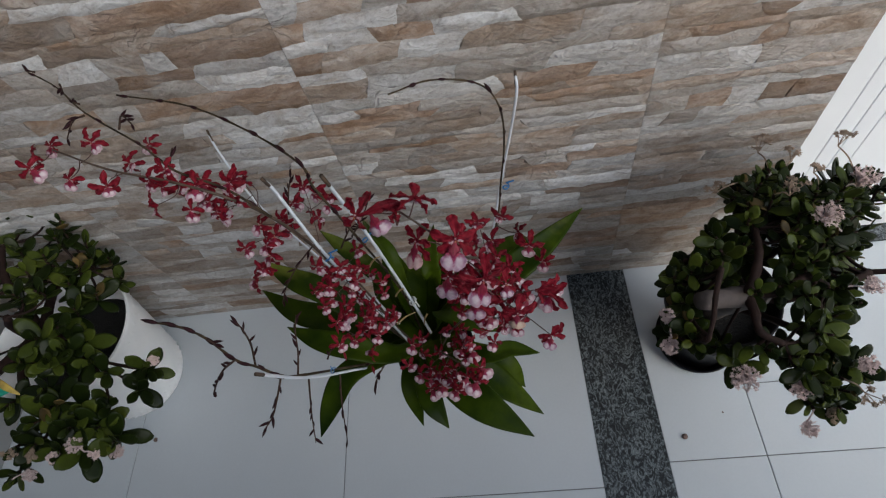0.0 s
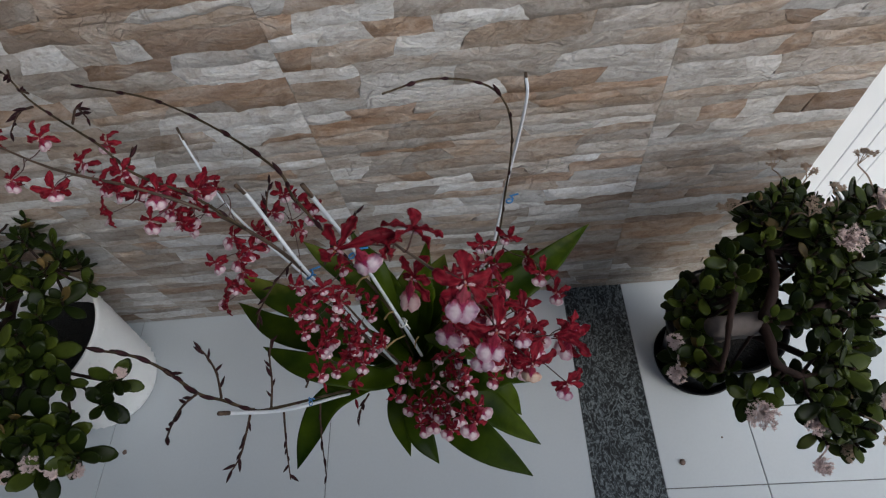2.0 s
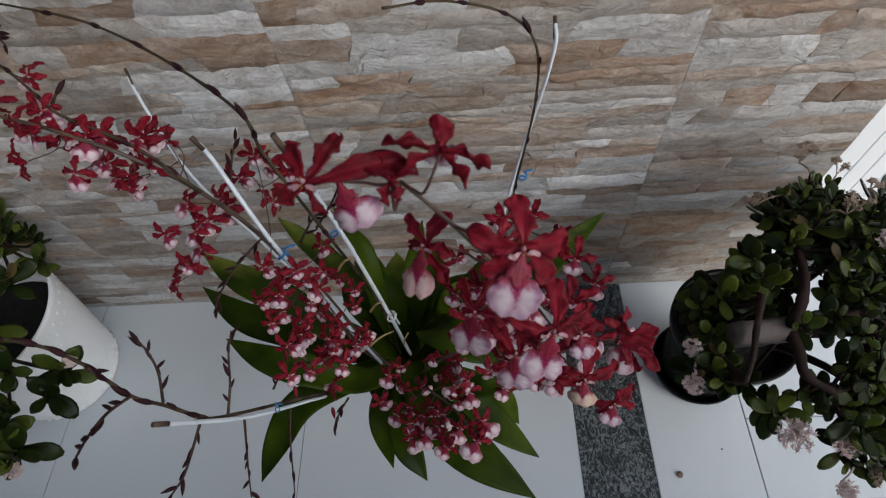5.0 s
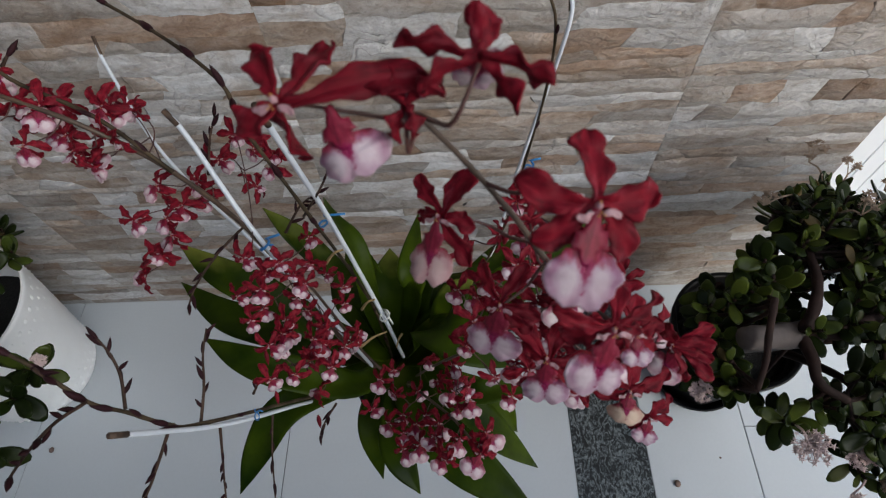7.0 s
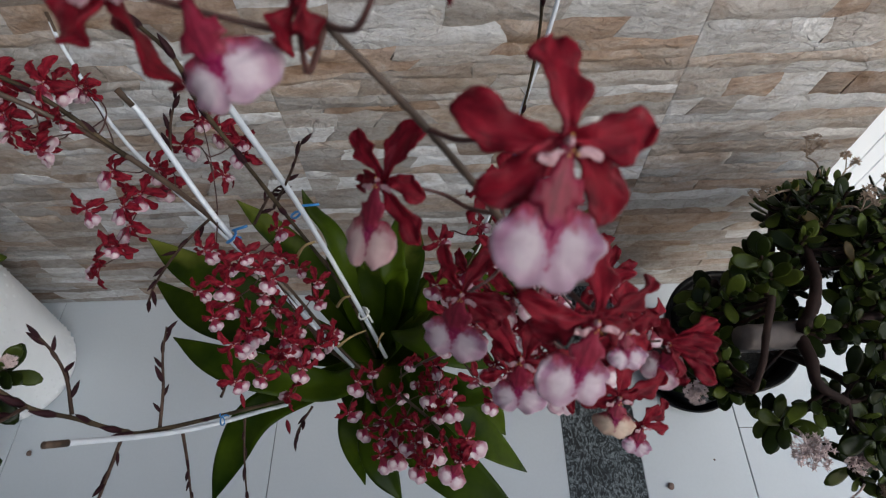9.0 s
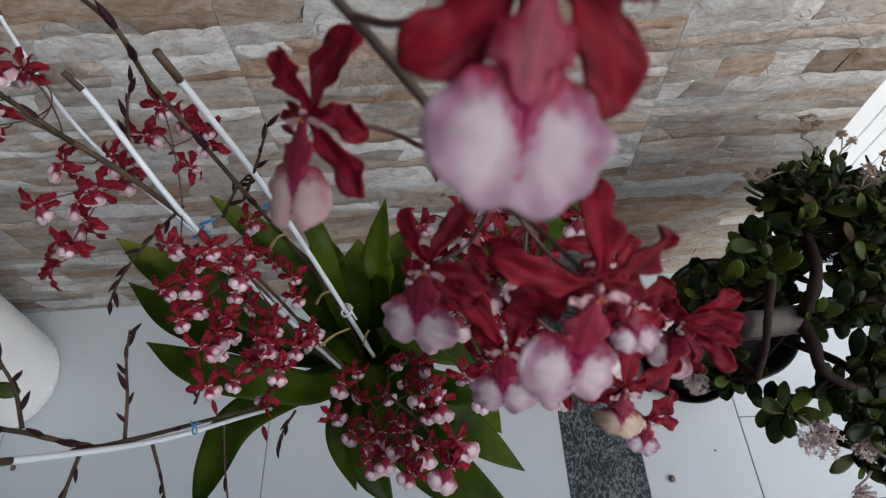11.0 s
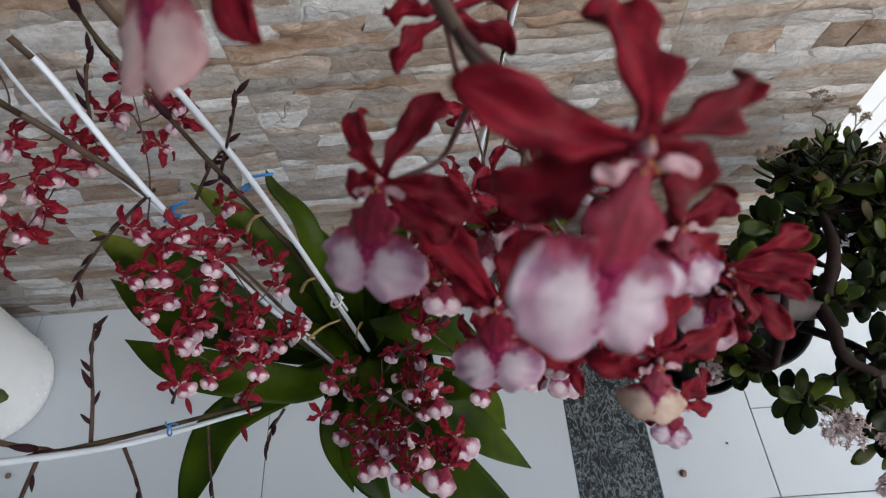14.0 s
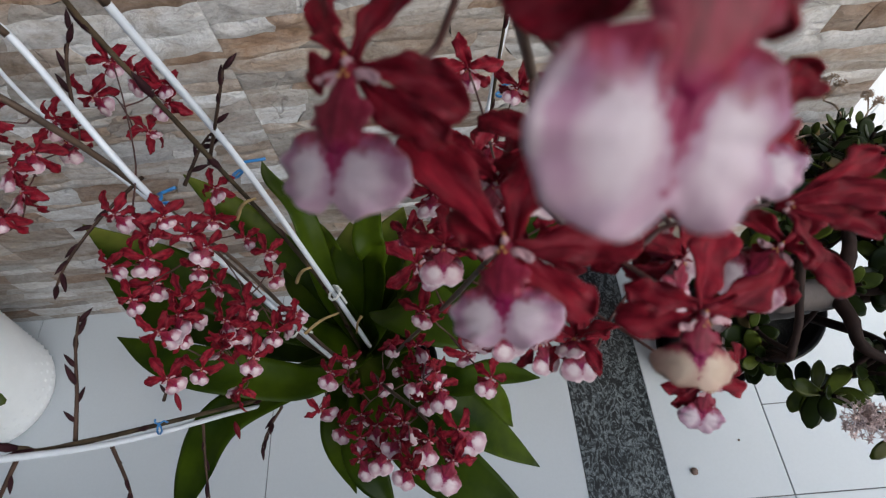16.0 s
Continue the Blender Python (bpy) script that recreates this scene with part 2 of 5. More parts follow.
    flush = ramp(nt, grain(nt, 7.0, 5.0, (1.5, 0.7, 1), warp=0.5), [(0.36, (0.115, 0.004, 0.014)), (0.52, (0.195, 0.008, 0.026)), (0.66, (0.26, 0.020, 0.050)), (0.78, (0.38, 0.09, 0.13))])
    col = mix(nt, half.outputs[0], col, flush)
    nt.links.new(col, p.inputs["Base Color"])
    p.inputs["Roughness"].default_value = 0.48
    p.inputs["Specular IOR Level"].default_value = 0.3
    bump(nt, p, grain(nt, 16.0, 2.0, (2.0, 0.6, 1)), 0.08, 0.02)
    see_through(nt, p, col, 0.22)
    return m


GROUT = plain("grey_grout", (0.20, 0.20, 0.20), 0.9, 0.2, 90)
MORTAR = plain("brown_mortar", (0.27, 0.25, 0.235), 0.9, 0.2, 60, 0.3)
TILE = tile_material()
GRANITE = granite_material()
WHITE_PAINT = plain("white_painted_metal", (0.85, 0.88, 0.92), 0.35, 0.02, 8)
WHITE_WALL = plain("white_plaster", (0.72, 0.72, 0.71), 0.8, 0.04, 6, 0.2)
GREY_WALL = plain("grey_render", (0.27, 0.27, 0.27), 0.85, 0.1, 8, 0.3)
SLOT_DARK = plain("shadow_gap", (0.25, 0.26, 0.27), 0.7)
ORCHID_LEAF = leaf_material("orchid_leaf", (0.006, 0.015, 0.001), (0.041, 0.064, 0.003), 0.38, True, (0.16, 0.17, 0.03), spec=0.06)
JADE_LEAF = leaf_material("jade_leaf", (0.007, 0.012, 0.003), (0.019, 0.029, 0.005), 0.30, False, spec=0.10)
# brighter olive copy of the jade leaf: the light is in its colour
JADE_LEAF_LIT = leaf_material("jade_leaf_olive_lit", (0.026, 0.038, 0.007), (0.066, 0.085, 0.012), 0.30, False, spec=0.11)
JADE_LEAF_TAN = leaf_material("jade_leaf_bronze", (0.07, 0.05, 0.018), (0.13, 0.085, 0.03), 0.4, False)
JADE_BARK = plain("jade_bark", (0.020, 0.010, 0.008), 0.8, 0.35, 70, 0.5, spec=0.2)
JADE_STUMP = plain("jade_trunk_bark", (0.068, 0.054, 0.050), 0.8, 0.25, 60, 0.5)
JADE_BLOOM = plain("jade_bloom", (0.55, 0.43, 0.41), 0.7, 0.25, 120, object_tint=0.2)
JADE_DRY = plain("jade_bloom_dry", (0.28, 0.205, 0.15), 0.8, 0.3, 120, object_tint=0.2)
PETAL = petal_material("crimson_tepal", (0.086, 0.004, 0.010), (0.250, 0.011, 0.025))
LIP = lip_material("white_mauve_lip", (0.56, 0.475, 0.515), (0.25, 0.065, 0.16))
# darker copy of LIP: shade on one turned flower put into its colour
LIP_SHADED = lip_material("shaded_mauve_lip", (0.43, 0.35, 0.39), (0.22, 0.06, 0.15))
LIP_SMALL = lip_material("white_pink_lip", (0.66, 0.57, 0.59), (0.33, 0.10, 0.17))
LIP_PALE = lip_material("pale_rose_lip", (0.50, 0.37, 0.36), (0.36, 0.17, 0.19))
LIP_OLD = lip_material("faded_cream_lip", (0.52, 0.41, 0.32), (0.40, 0.24, 0.19))
COLUMN = plain("column_pink", (0.34, 0.19, 0.21), 0.5, 0.3, 300)
CREST = plain("yellow_crest", (0.45, 0.22, 0.05), 0.5, 0.3, 300)
STEM = plain("orchid_stem", (0.062, 0.038, 0.025), 0.55, 0.45, 60, 0.2)
STEM_RED = plain("orchid_pedicel", (0.060, 0.020, 0.016), 0.5, 0.3, 100)
STEM_TWIG = plain("dry_twig", (0.050, 0.030, 0.022), 0.75, 0.5, 80, 0.3, spec=0.15)
STEM_DRY = plain("dry_stem", (0.048, 0.034, 0.020), 0.75, 0.7, 45, 0.3, spec=0.15)
BUD = plain("dry_bud", (0.020, 0.006, 0.008), 0.65, 0.45, 120, spec=0.12)
STAKE = plain("white_coated_wire", (0.55, 0.58, 0.63), 0.38, 0.06, 60)
STAKE_TIP = plain("brown_tape", (0.06, 0.035, 0.02), 0.7, 0.5, 150, 0.3)
TIE_BLUE = plain("blue_tie", (0.03, 0.17, 0.42), 0.4)
TIE_WHITE = plain("white_tie", (0.55, 0.55, 0.52), 0.6)
DRY_SHEATH = plain("dry_sheath", (0.25, 0.17, 0.07), 0.8, 0.3, 90)
SOIL = plain("dark_soil", (0.007, 0.006, 0.005), 0.95, 0.6, 90, 1.0, depth=0.006)
BLACK_POT = plain("black_plastic", (0.004, 0.004, 0.005), 0.35, 0.2, 60, spec=0.14)
CERAMIC = plain("white_ceramic", (0.95, 0.95, 0.95), 0.32, 0.03, 20)
TEAL = plain("teal_plastic", (0.02, 0.33, 0.22), 0.4)
YELLOW = plain("yellowed_leaf", (0.42, 0.30, 0.06), 0.6, 0.4, 60)
CRUMB = plain("brown_crumb", (0.17, 0.115, 0.095), 0.9, 0.4, 300)


# ---- mesh helpers ----
def part(name, bm, material, parent=None, label="", smooth=True):
    me = bpy.data.meshes.new(name)
    bm.to_mesh(me)
    bm.free()
    if smooth:
        me.shade_smooth()
    me.materials.append(material)
    ob = new(name, me)
    ob.parent = parent
    if label:
        tagged(ob, label)
    return ob


def raw(name, verts, faces, material, parent=None, smooth=False):
    me = bpy.data.meshes.new(name)
    me.from_pydata(verts, [], faces)
    me.update()
    if smooth:
        me.shade_smooth()
    me.materials.append(material)
    ob = new(name, me)
    ob.parent = parent
    return ob


def box(x0, x1, y0, y1, z0, z1, bevel=0.0, segments=2):
    bm = bmesh.new()
    bmesh.ops.create_cube(bm, size=1.0, matrix=Matrix.Translation(((x0 + x1) / 2, (y0 + y1) / 2, (z0 + z1) / 2)) @ Matrix.Diagonal((x1 - x0, y1 - y0, z1 - z0, 1)))
    if bevel:
        bmesh.ops.bevel(bm, geom=bm.edges[:], offset=bevel, segments=segments, affect="EDGES", profile=0.5)
    return bm


def lathe(profile, steps, centre=(0, 0, 0)):
    """A closed turned body from (radius, height) pairs."""
    bm = bmesh.new()
    rings = []
    for r, z in profile:
        rings.append([bm.verts.new((centre[0] + r * math.cos(2 * math.pi * k / steps), centre[1] + r * math.sin(2 * math.pi * k / steps), centre[2] + z)) for k in range(steps)])
    for a, b in zip(rings, rings[1:]):
        for k in range(steps):
            bm.faces.new((a[k], a[(k + 1) % steps], b[(k + 1) % steps], b[k]))
    bm.faces.new(rings[0][::-1])
    bm.faces.new(rings[-1])
    bmesh.ops.recalc_face_normals(bm, faces=bm.faces[:])
    return bm


def glide(points, per=6):
    """Catmull-Rom through the points."""
    p = [Vector(q) for q in points]
    p = [2 * p[0] - p[1]] + p + [2 * p[-1] - p[-2]]
    out = []
    for i in range(1, len(p) - 2):
        for k in range(per):
            t = k / per
            a, b, c, d = p[i - 1], p[i], p[i + 1], p[i + 2]
            out.append(0.5 * (2 * b + (c - a) * t + (2 * a - 5 * b + 4 * c - d) * t * t + (3 * b - a - 3 * c + d) * t ** 3))
    out.append(p[-2])
    return out


def tube(path, r0, r1, sides=6, bm=None, knots=0.0):
    """A tapered tube along a path; knots swell it at intervals."""
    bm = bm or bmesh.new()
    rings, n = [], len(path)
    side = Vector((0.31, 0.77, 0.55))
    for i, q in enumerate(path):
        d = (path[min(i + 1, n - 1)] - path[max(i - 1, 0)]).normalized()
        u = (side - side.dot(d) * d).normalized()
        v = d.cross(u)
        r = r0 + (r1 - r0) * i / (n - 1)
        if knots and i % 5 == 2:
            r *= 1 + knots
        rings.append([bm.verts.new(q + r * (u * math.cos(2 * math.pi * k / sides) + v * math.sin(2 * math.pi * k / sides))) for k in range(sides)])
    for a, b in zip(rings, rings[1:]):
        for k in range(sides):
            bm.faces.new((a[k], a[(k + 1) % sides], b[(k + 1) % sides], b[k]))
    bm.faces.new(rings[0][::-1])
    bm.faces.new(rings[-1])
    return bm


# ---- the wall of cleft stone strips ----
WALL_TOP = 2.6
TILE_W = 0.530
wall = tagged(part("wall_north", box(-3.2, 0.301, 0.004, 0.18, -0.02, WALL_TOP), MORTAR, smooth=False),
              "porch wall clad in cleft grey, tan and rust stone strips", "wall", kind="structure")

MARKED = [  # strips that stand out by their tone: x, z, tone
    (-0.42, 0.635, "rust"), (-0.37, 0.645, "rust"), (0.06, 0.715, "rust"), (0.15, 0.70, "rust"), (0.07, 0.555, "rust"),
    (-0.15, 0.63, "rust"), (-0.57, 0.765, "rust"), (-0.58, 0.69, "rust"), (-0.63, 0.855, "rust"), (-0.82, 0.845, "rust"),
    (-0.76, 0.765, "rust"), (0.09, 0.36, "rust"), (0.07, 0.25, "rust"), (-0.32, 0.79, "rust"), (-0.56, 0.815, "rust"),
    (-0.06, 0.705, "pale"), (-0.10, 0.705, "pale"), (-0.42, 0.795, "pale"), (-0.47, 0.80, "pale"), (-0.63, 0.765, "pale"),
    (-0.67, 0.76, "pale"), (-0.36, 0.80, "pale"), (0.08, 0.665, "pale"), (-0.57, 0.735, "pale"), (-0.70, 0.81, "pale"),
    (-0.28, 0.76, "pale"), (-0.55, 0.78, "pale"), (-0.45, 0.72, "pale"), (-0.35, 0.70, "pale"),
]


def stone_shape(outline, nx, seed, lift):
    """Front of one strip inside its crooked outline: an uneven cleft face with dropped edges, and its four returns."""
    nz = 3
    verts, faces = [], []
    for j in range(nz + 1):
        for i in range(nx + 1):
            x, z = outline(i / nx, j / nz)
            edge = i in (0, nx) or j in (0, nz)
            y = -0.0010 - lift * 0.25 if edge else -0.0012 - lift - 0.0022 * noise.noise(Vector((x * 22 + seed, z * 60, seed))) - 0.0014 * noise.noise(Vector((x * 70, z * 120 + seed, seed)))
            verts.append((x, y, z))
    w = nx + 1
    for j in range(nz):
        for i in range(nx):
            a = j * w + i
            faces.append((a, a + 1, a + w + 1, a + w))
    rim = list(range(nx + 1)) + [j * w + nx for j in range(1, nz + 1)] + [nz * w + i for i in range(nx - 1, -1, -1)] + [j * w for j in range(nz - 1, 0, -1)]
    back = len(verts)
    m = len(rim)
    for k in rim:
        verts.append(verts[k])
    for k in rim:
        verts.append((verts[k][0], 0.006, verts[k][2]))
    for k in range(m):
        q = (k + 1) % m
        faces.append((back + k, back + m + k, back + m + q, back + q))
    return verts, faces


def lay_strips():
    rng = random.Random(11)
    far = {k: ([], []) for k in TINTS}
    count = 0
    for c in range(-6, 1):
        x_left, x_right = c * TILE_W + 0.0003, min((c + 1) * TILE_W - 0.0003, 0.300)
        z, row = 0.002, 0

        def bed(n, x):
            """How far the joint under row n strays from level at x."""
            return 0.0 if n == 0 else 0.0070 * noise.noise(Vector((x * 9.0, n * 3.7 + c * 11.3, 2.0))) + 0.0055 * noise.noise(Vector((x * 32.0, n * 5.1, c * 3.3))) + 0.0022 * noise.noise(Vector((x * 110.0, n * 2.3, c * 1.7)))

        while z < WALL_TOP - 0.02:
            h = rng.choice((0.014, 0.017, 0.020, 0.024, 0.028, 0.033))
            x, slant = x_left, 0.0
            while x < x_right - 0.001:
                length = rng.choice((0.04, 0.06, 0.08, 0.11, 0.14, 0.20)) * rng.uniform(0.85, 1.15)
                slant_end = rng.uniform(-0.022, 0.022)
                if x + length > x_right - 0.06:
                    length, slant_end = x_right - x, 0.0
                tone = rng.choices(("pale", "grey", "tan", "rust"), (0.28, 0.32, 0.29, 0.11))[0]
                for mx, mz, mt in MARKED:
                    if x <= mx <= x + length and z <= mz <= z + h:
                        tone = mt
                near = -0.86 < x + length / 2 < 0.302 and 0.32 < z < 0.90 and count < 300

                def outline(u, v, x=x, z=z, h=h, n=row, a=slant, b=slant_end, length=length):
                    px = x + a * (v - 0.5) + u * (length + (b - a) * (v - 0.5))
                    if x + 0.001 < px < x_right - 0.001:
                        ragged = 0.007 * noise.noise(Vector((round(px * 40) * 1.3, v * 2.2 + n * 7.7, c)))
                        px = min(max(px + ragged * (2 * abs(u - 0.5)) ** 6, x_left), x_right)
                    lo, hi = z + bed(n, px), z + h + bed(n + 1, px)
                    return px, lo + v * max(hi - lo, 0.002) + (0.0004 if v == 1 else 0.0)

                verts, faces = stone_shape(outline, max(4, min(24, int(length / 0.011))) if z < 1.0 else 4, rng.random() * 50, rng.uniform(0.0002, 0.0042))
                if near:
                    cx, cz = x + length / 2, z + h / 2
                    ob = raw("stone", [(p - cx, q, r - cz) for p, q, r in verts], faces, STONE[tone], wall, True)
                    ob.location = (cx, 0, cz)
                    count += 1
                else:
                    n0 = len(far[tone][0])
                    far[tone][0].extend(verts)
                    far[tone][1].extend(tuple(q + n0 for q in f) for f in faces)
                x += length
                slant = slant_end
            z += h
            row += 1
    for tone, (v0, f0) in far.items():
        tagged(raw("stone_strips", v0, f0, STONE_FAR[tone], wall, True), kind="stuff")


# ---- floor: pale porcelain tiles round a granite strip ----
STRIP_L, STRIP_R = -0.104, 0.036
floor = tagged(part("floor", box(-4.0, 4.0, -5.0, 0.30, -0.12, -0.003), GROUT, smooth=False),
               "porch floor of large pale grey porcelain tiles", "floor", kind="structure")
granite = tagged(part("floor_strip", box(STRIP_L, STRIP_R, -5.0, 0.003, -0.003, 0.0012, 0.0008), GRANITE, smooth=False),
                 "dark speckled granite strip laid between the tiles", "granite strip", kind="structure")


def lay_tile(x0, x1, y0, y1):
    g = 0.0009
    part("tile", box(x0 + g, x1 - g, y0 + g, y1 - g, -0.0028, 0.0, 0.0006, 1), TILE, floor, smooth=False)


def lay_tiles():
    left = [STRIP_L, -0.668, -1.200, -1.732, -2.264, -2.796, -4.0]
    rows = [0.003, -0.502, -1.034, -1.566, -2.098, -3.2, -5.0]
    for xr, xl in zip(left, left[1:]):
        for yt, yb in zip(rows, rows[1:]):
            lay_tile(xl, xr, yb, yt)
    right = [STRIP_R, 0.231, 0.763, 1.295, 1.827, 4.0]
    rows_r = [0.003, -0.461, -0.993, -1.525, -2.057, -3.2, -5.0]
    for xl, xr in zip(right, right[1:]):
        cuts = rows_r if xl < 0.2 else [0.003, -0.312] + rows_r[1:]
        for yt, yb in zip(cuts, cuts[1:]):
            lay_tile(xl, xr, yb, yt)


# ---- white sliding door beside the cladding ----
door = tagged(new("door_1"), "white painted metal door with narrow upright grooves", "door", kind="structure")
threshold = tagged(part("threshold", box(0.3015, 1.70, 0.0035, 0.20, -0.004, 0.008, 0.002), GRANITE, smooth=False),
                   "dark granite threshold under the white door", "threshold", kind="structure")
edges = [0.3015, 0.387, 0.421, 0.457, 0.640, 0.823, 1.006, 1.189, 1.372, 1.70]
for a, b in zip(edges, edges[1:]):
    part("door_panel", box(a + 0.0007, b - 0.0007, 0.044, 0.085, 0.010, 2.15, 0.0015), WHITE_PAINT, door, smooth=False)
part("door_core", box(0.3015, 1.70, 0.050, 0.080, 0.009, 2.14), SLOT_DARK, door, smooth=False)
tagged(part("wall_east", box(0.3015, 4.0, 0.086, 0.30, -0.02, WALL_TOP), WHITE_WALL, smooth=False), "white plastered wall round the door", "wall", kind="structure")
# unseen wall, added to keep light off the left end
tagged(part("wall_west", box(-1.68, -1.56, -1.499, 0.0, 0.001, WALL_TOP - 0.002, 0.004), GREY_WALL, smooth=False), "unseen plain grey side wall, added to keep light off the left", "wall", kind="structure")
# unseen parapet, added so that the clad wall dims towards the floor
tagged(part("wall_south", box(-4.0, 0.90, -1.62, -1.50, 0.001, 1.55, 0.004), GREY_WALL, smooth=False), "unseen plain grey parapet, added to block low light from the front", "wall", kind="structure")
# unseen slab, added to dim the left; the right stays open to sky
tagged(part("ceiling", box(-3.2, -0.22, -1.05, 0.30, WALL_TOP, WALL_TOP + 0.12), WHITE_WALL, smooth=False), "unseen white ceiling, added to block sky light on the left", "ceiling", kind="structure")


# ---- the orchid ----
UP = Vector((0.0, 0.62, 0.78))      # the way flowers hold their top sepal
FRONT = Vector((0.02, -0.55, 0.84))  # the way most of them face
BASE = Vector((-0.375, -0.347, 0.50))
orchid = tagged(new("potted_orchid"), "potted orchid with crimson and white flower sprays on white stakes", "orchid")


def shell(grid, thick):
    """A thin closed sheet from a grid of points."""
    bm = bmesh.new()
    n, m = len(grid), len(grid[0])
    top, low = [], []
    for i in range(n):
        a, b = [], []
        for j in range(m):
            q = Vector(grid[i][j])
            e1 = Vector(grid[min(i + 1, n - 1)][j]) - Vector(grid[max(i - 1, 0)][j])
            e2 = Vector(grid[i][min(j + 1, m - 1)]) - Vector(grid[i][max(j - 1, 0)])
            d = e1.cross(e2)
            d = d.normalized() if d.length > 1e-12 else Vector((0, 0, 1))
            edge = j in (0, m - 1) or i == n - 1
            h = thick * (0.25 if edge else 0.5)
            a.append(bm.verts.new(q + d * h))
            b.append(bm.verts.new(q - d * h))
        top.append(a)
        low.append(b)
    for i in range(n - 1):
        for j in range(m - 1):
            bm.faces.new((top[i][j], top[i + 1][j], top[i + 1][j + 1], top[i][j + 1]))
            bm.faces.new((low[i][j], low[i][j + 1], low[i + 1][j + 1], low[i + 1][j]))
        bm.faces.new((top[i][0], low[i][0], low[i + 1][0], top[i + 1][0]))
        bm.faces.new((top[i][m - 1], top[i + 1][m - 1], low[i + 1][m - 1], low[i][m - 1]))
    for j in range(m - 1):
        bm.faces.new((top[n - 1][j], low[n - 1][j], low[n - 1][j + 1], top[n - 1][j + 1]))
        bm.faces.new((top[0][j], top[0][j + 1], low[0][j + 1], low[0][j]))
    bmesh.ops.recalc_face_normals(bm, faces=bm.faces[:])
    return bm


def tepal_mesh(name, length, width, ruffle, curl, phase):
    """A clawed tepal along +y: a narrow foot that widens to a blunt, wavy, spoon-shaped blade which rolls back."""
    grid = []
    for i in range(18):
        s = (i / 17) ** 0.88
        rise = min(1.0, max(0.0, (s - 0.06) / 0.58))
        half = width * 0.5 * (0.26 + 0.74 * rise * rise * (3 - 2 * rise))
        if s > 0.74:
            half *= max(0.07, 1 - ((s - 0.74) / 0.26) ** 2.8) ** 0.5
        row = []
        for j in range(9):
            v = j / 4 - 1
            wob = ruffle * abs(v) ** 1.5 * (math.sin(s * 13 + phase + (1.7 if v > 0 else 0)) + 0.35 * math.sin(s * 23 + 2 * phase + 2 * v)) * (0.25 + 0.75 * s)
            x = v * half * (1 + 0.09 * math.sin(s * 11 + phase + 2.2 * v) + 0.07 * math.sin(s * 27 + 2 * phase + 3 * v))
            y = s * length * (1 - 0.035 * v * v)
            z = curl * length * (0.9 * s - 1.9 * s * s) * 0.5 + wob + 0.13 * width * v * v - 0.05 * width * math.exp(-(v / 0.16) ** 2)
            row.append((x + 0.05 * length * math.sin(s * 5 + phase), y, z))
        grid.append(row)
    me = bpy.data.meshes.new(name)
    bm = shell(grid, 0.05)
    bm.to_mesh(me)
    bm.free()
    me.shade_smooth()
    me.materials.append(PETAL)
    return me


def lip_mesh(name, material, sag, lean, notch=0.17, drop=0.325):
    """A narrow claw that opens into a broad two-lobed skirt along -y."""
    grid = []
    n, rows = (64, 13) if material in (LIP, LIP_SHADED) else (36, 7)
    for i in range(rows + 1):
        s = i / rows
        row = []
        for k in range(n + 1):
            a = math.radians(-270 + 360 * k / n)
            c = math.cos(a)
            r = (1 - notch * math.exp(-((a + math.pi / 2 + lean * 0.5) / 0.20) ** 2)) * (1 - 0.12 * math.exp(-((a - math.pi / 2) / 0.42) ** 2) - 0.12 * math.exp(-((a + 1.5 * math.pi) / 0.42) ** 2))
            r *= (1 + 0.09 * abs(c)) * (1 + 0.025 * math.sin(9 * a + 7 * lean) + 0.02 * math.sin(4 * a + 1 + 9 * lean)) * (1 + lean * c * 0.35)
            x, y = 0.54 * r * s * c, -0.735 + drop * r * s * math.sin(a)
            z = 0.03 * math.exp(-((abs(x) - 0.26) ** 2 + (y + 0.74) ** 2) / 0.05) - sag * c * c * s * s * 0.5 + 0.035 * s ** 3 * math.sin(5 * a + 0.6 + 8 * lean) + 0.03 * s ** 4 * math.sin(11 * a + 5 * lean)
            row.append((x, y, z))
        grid.append(row)
    bm = shell(grid, 0.03)
    claw = []
    for i in range(15):
        t = i / 14
        y = -0.02 - 0.60 * t
        half = 0.070 + 0.205 * math.exp(-((t - 0.58) / 0.24) ** 2) * (1 + 0.16 * math.sin(31 * t + 9 * lean))
        if t > 0.66:
            half = min(half, 0.80 * (1 - t) + 0.02)
        claw.append([(v * half, y + 0.03 * abs(v) * math.sin(23 * t + 4 * v), 0.038 - 0.016 * t - 0.04 * v * v * (1 - t) + 0.014 * (1 - t) * math.sin(17 * t + 5 * v)) for v in (-1, -0.66, -0.33, 0, 0.33, 0.66, 1)])
    me = bpy.data.meshes.new(name)
    neck = shell(claw, 0.03)
    neck.to_mesh(me)
    neck.free()
    bm.from_mesh(me)
    bm.to_mesh(me)
    bm.free()
    me.shade_smooth()
    me.materials.append(material)
    return me


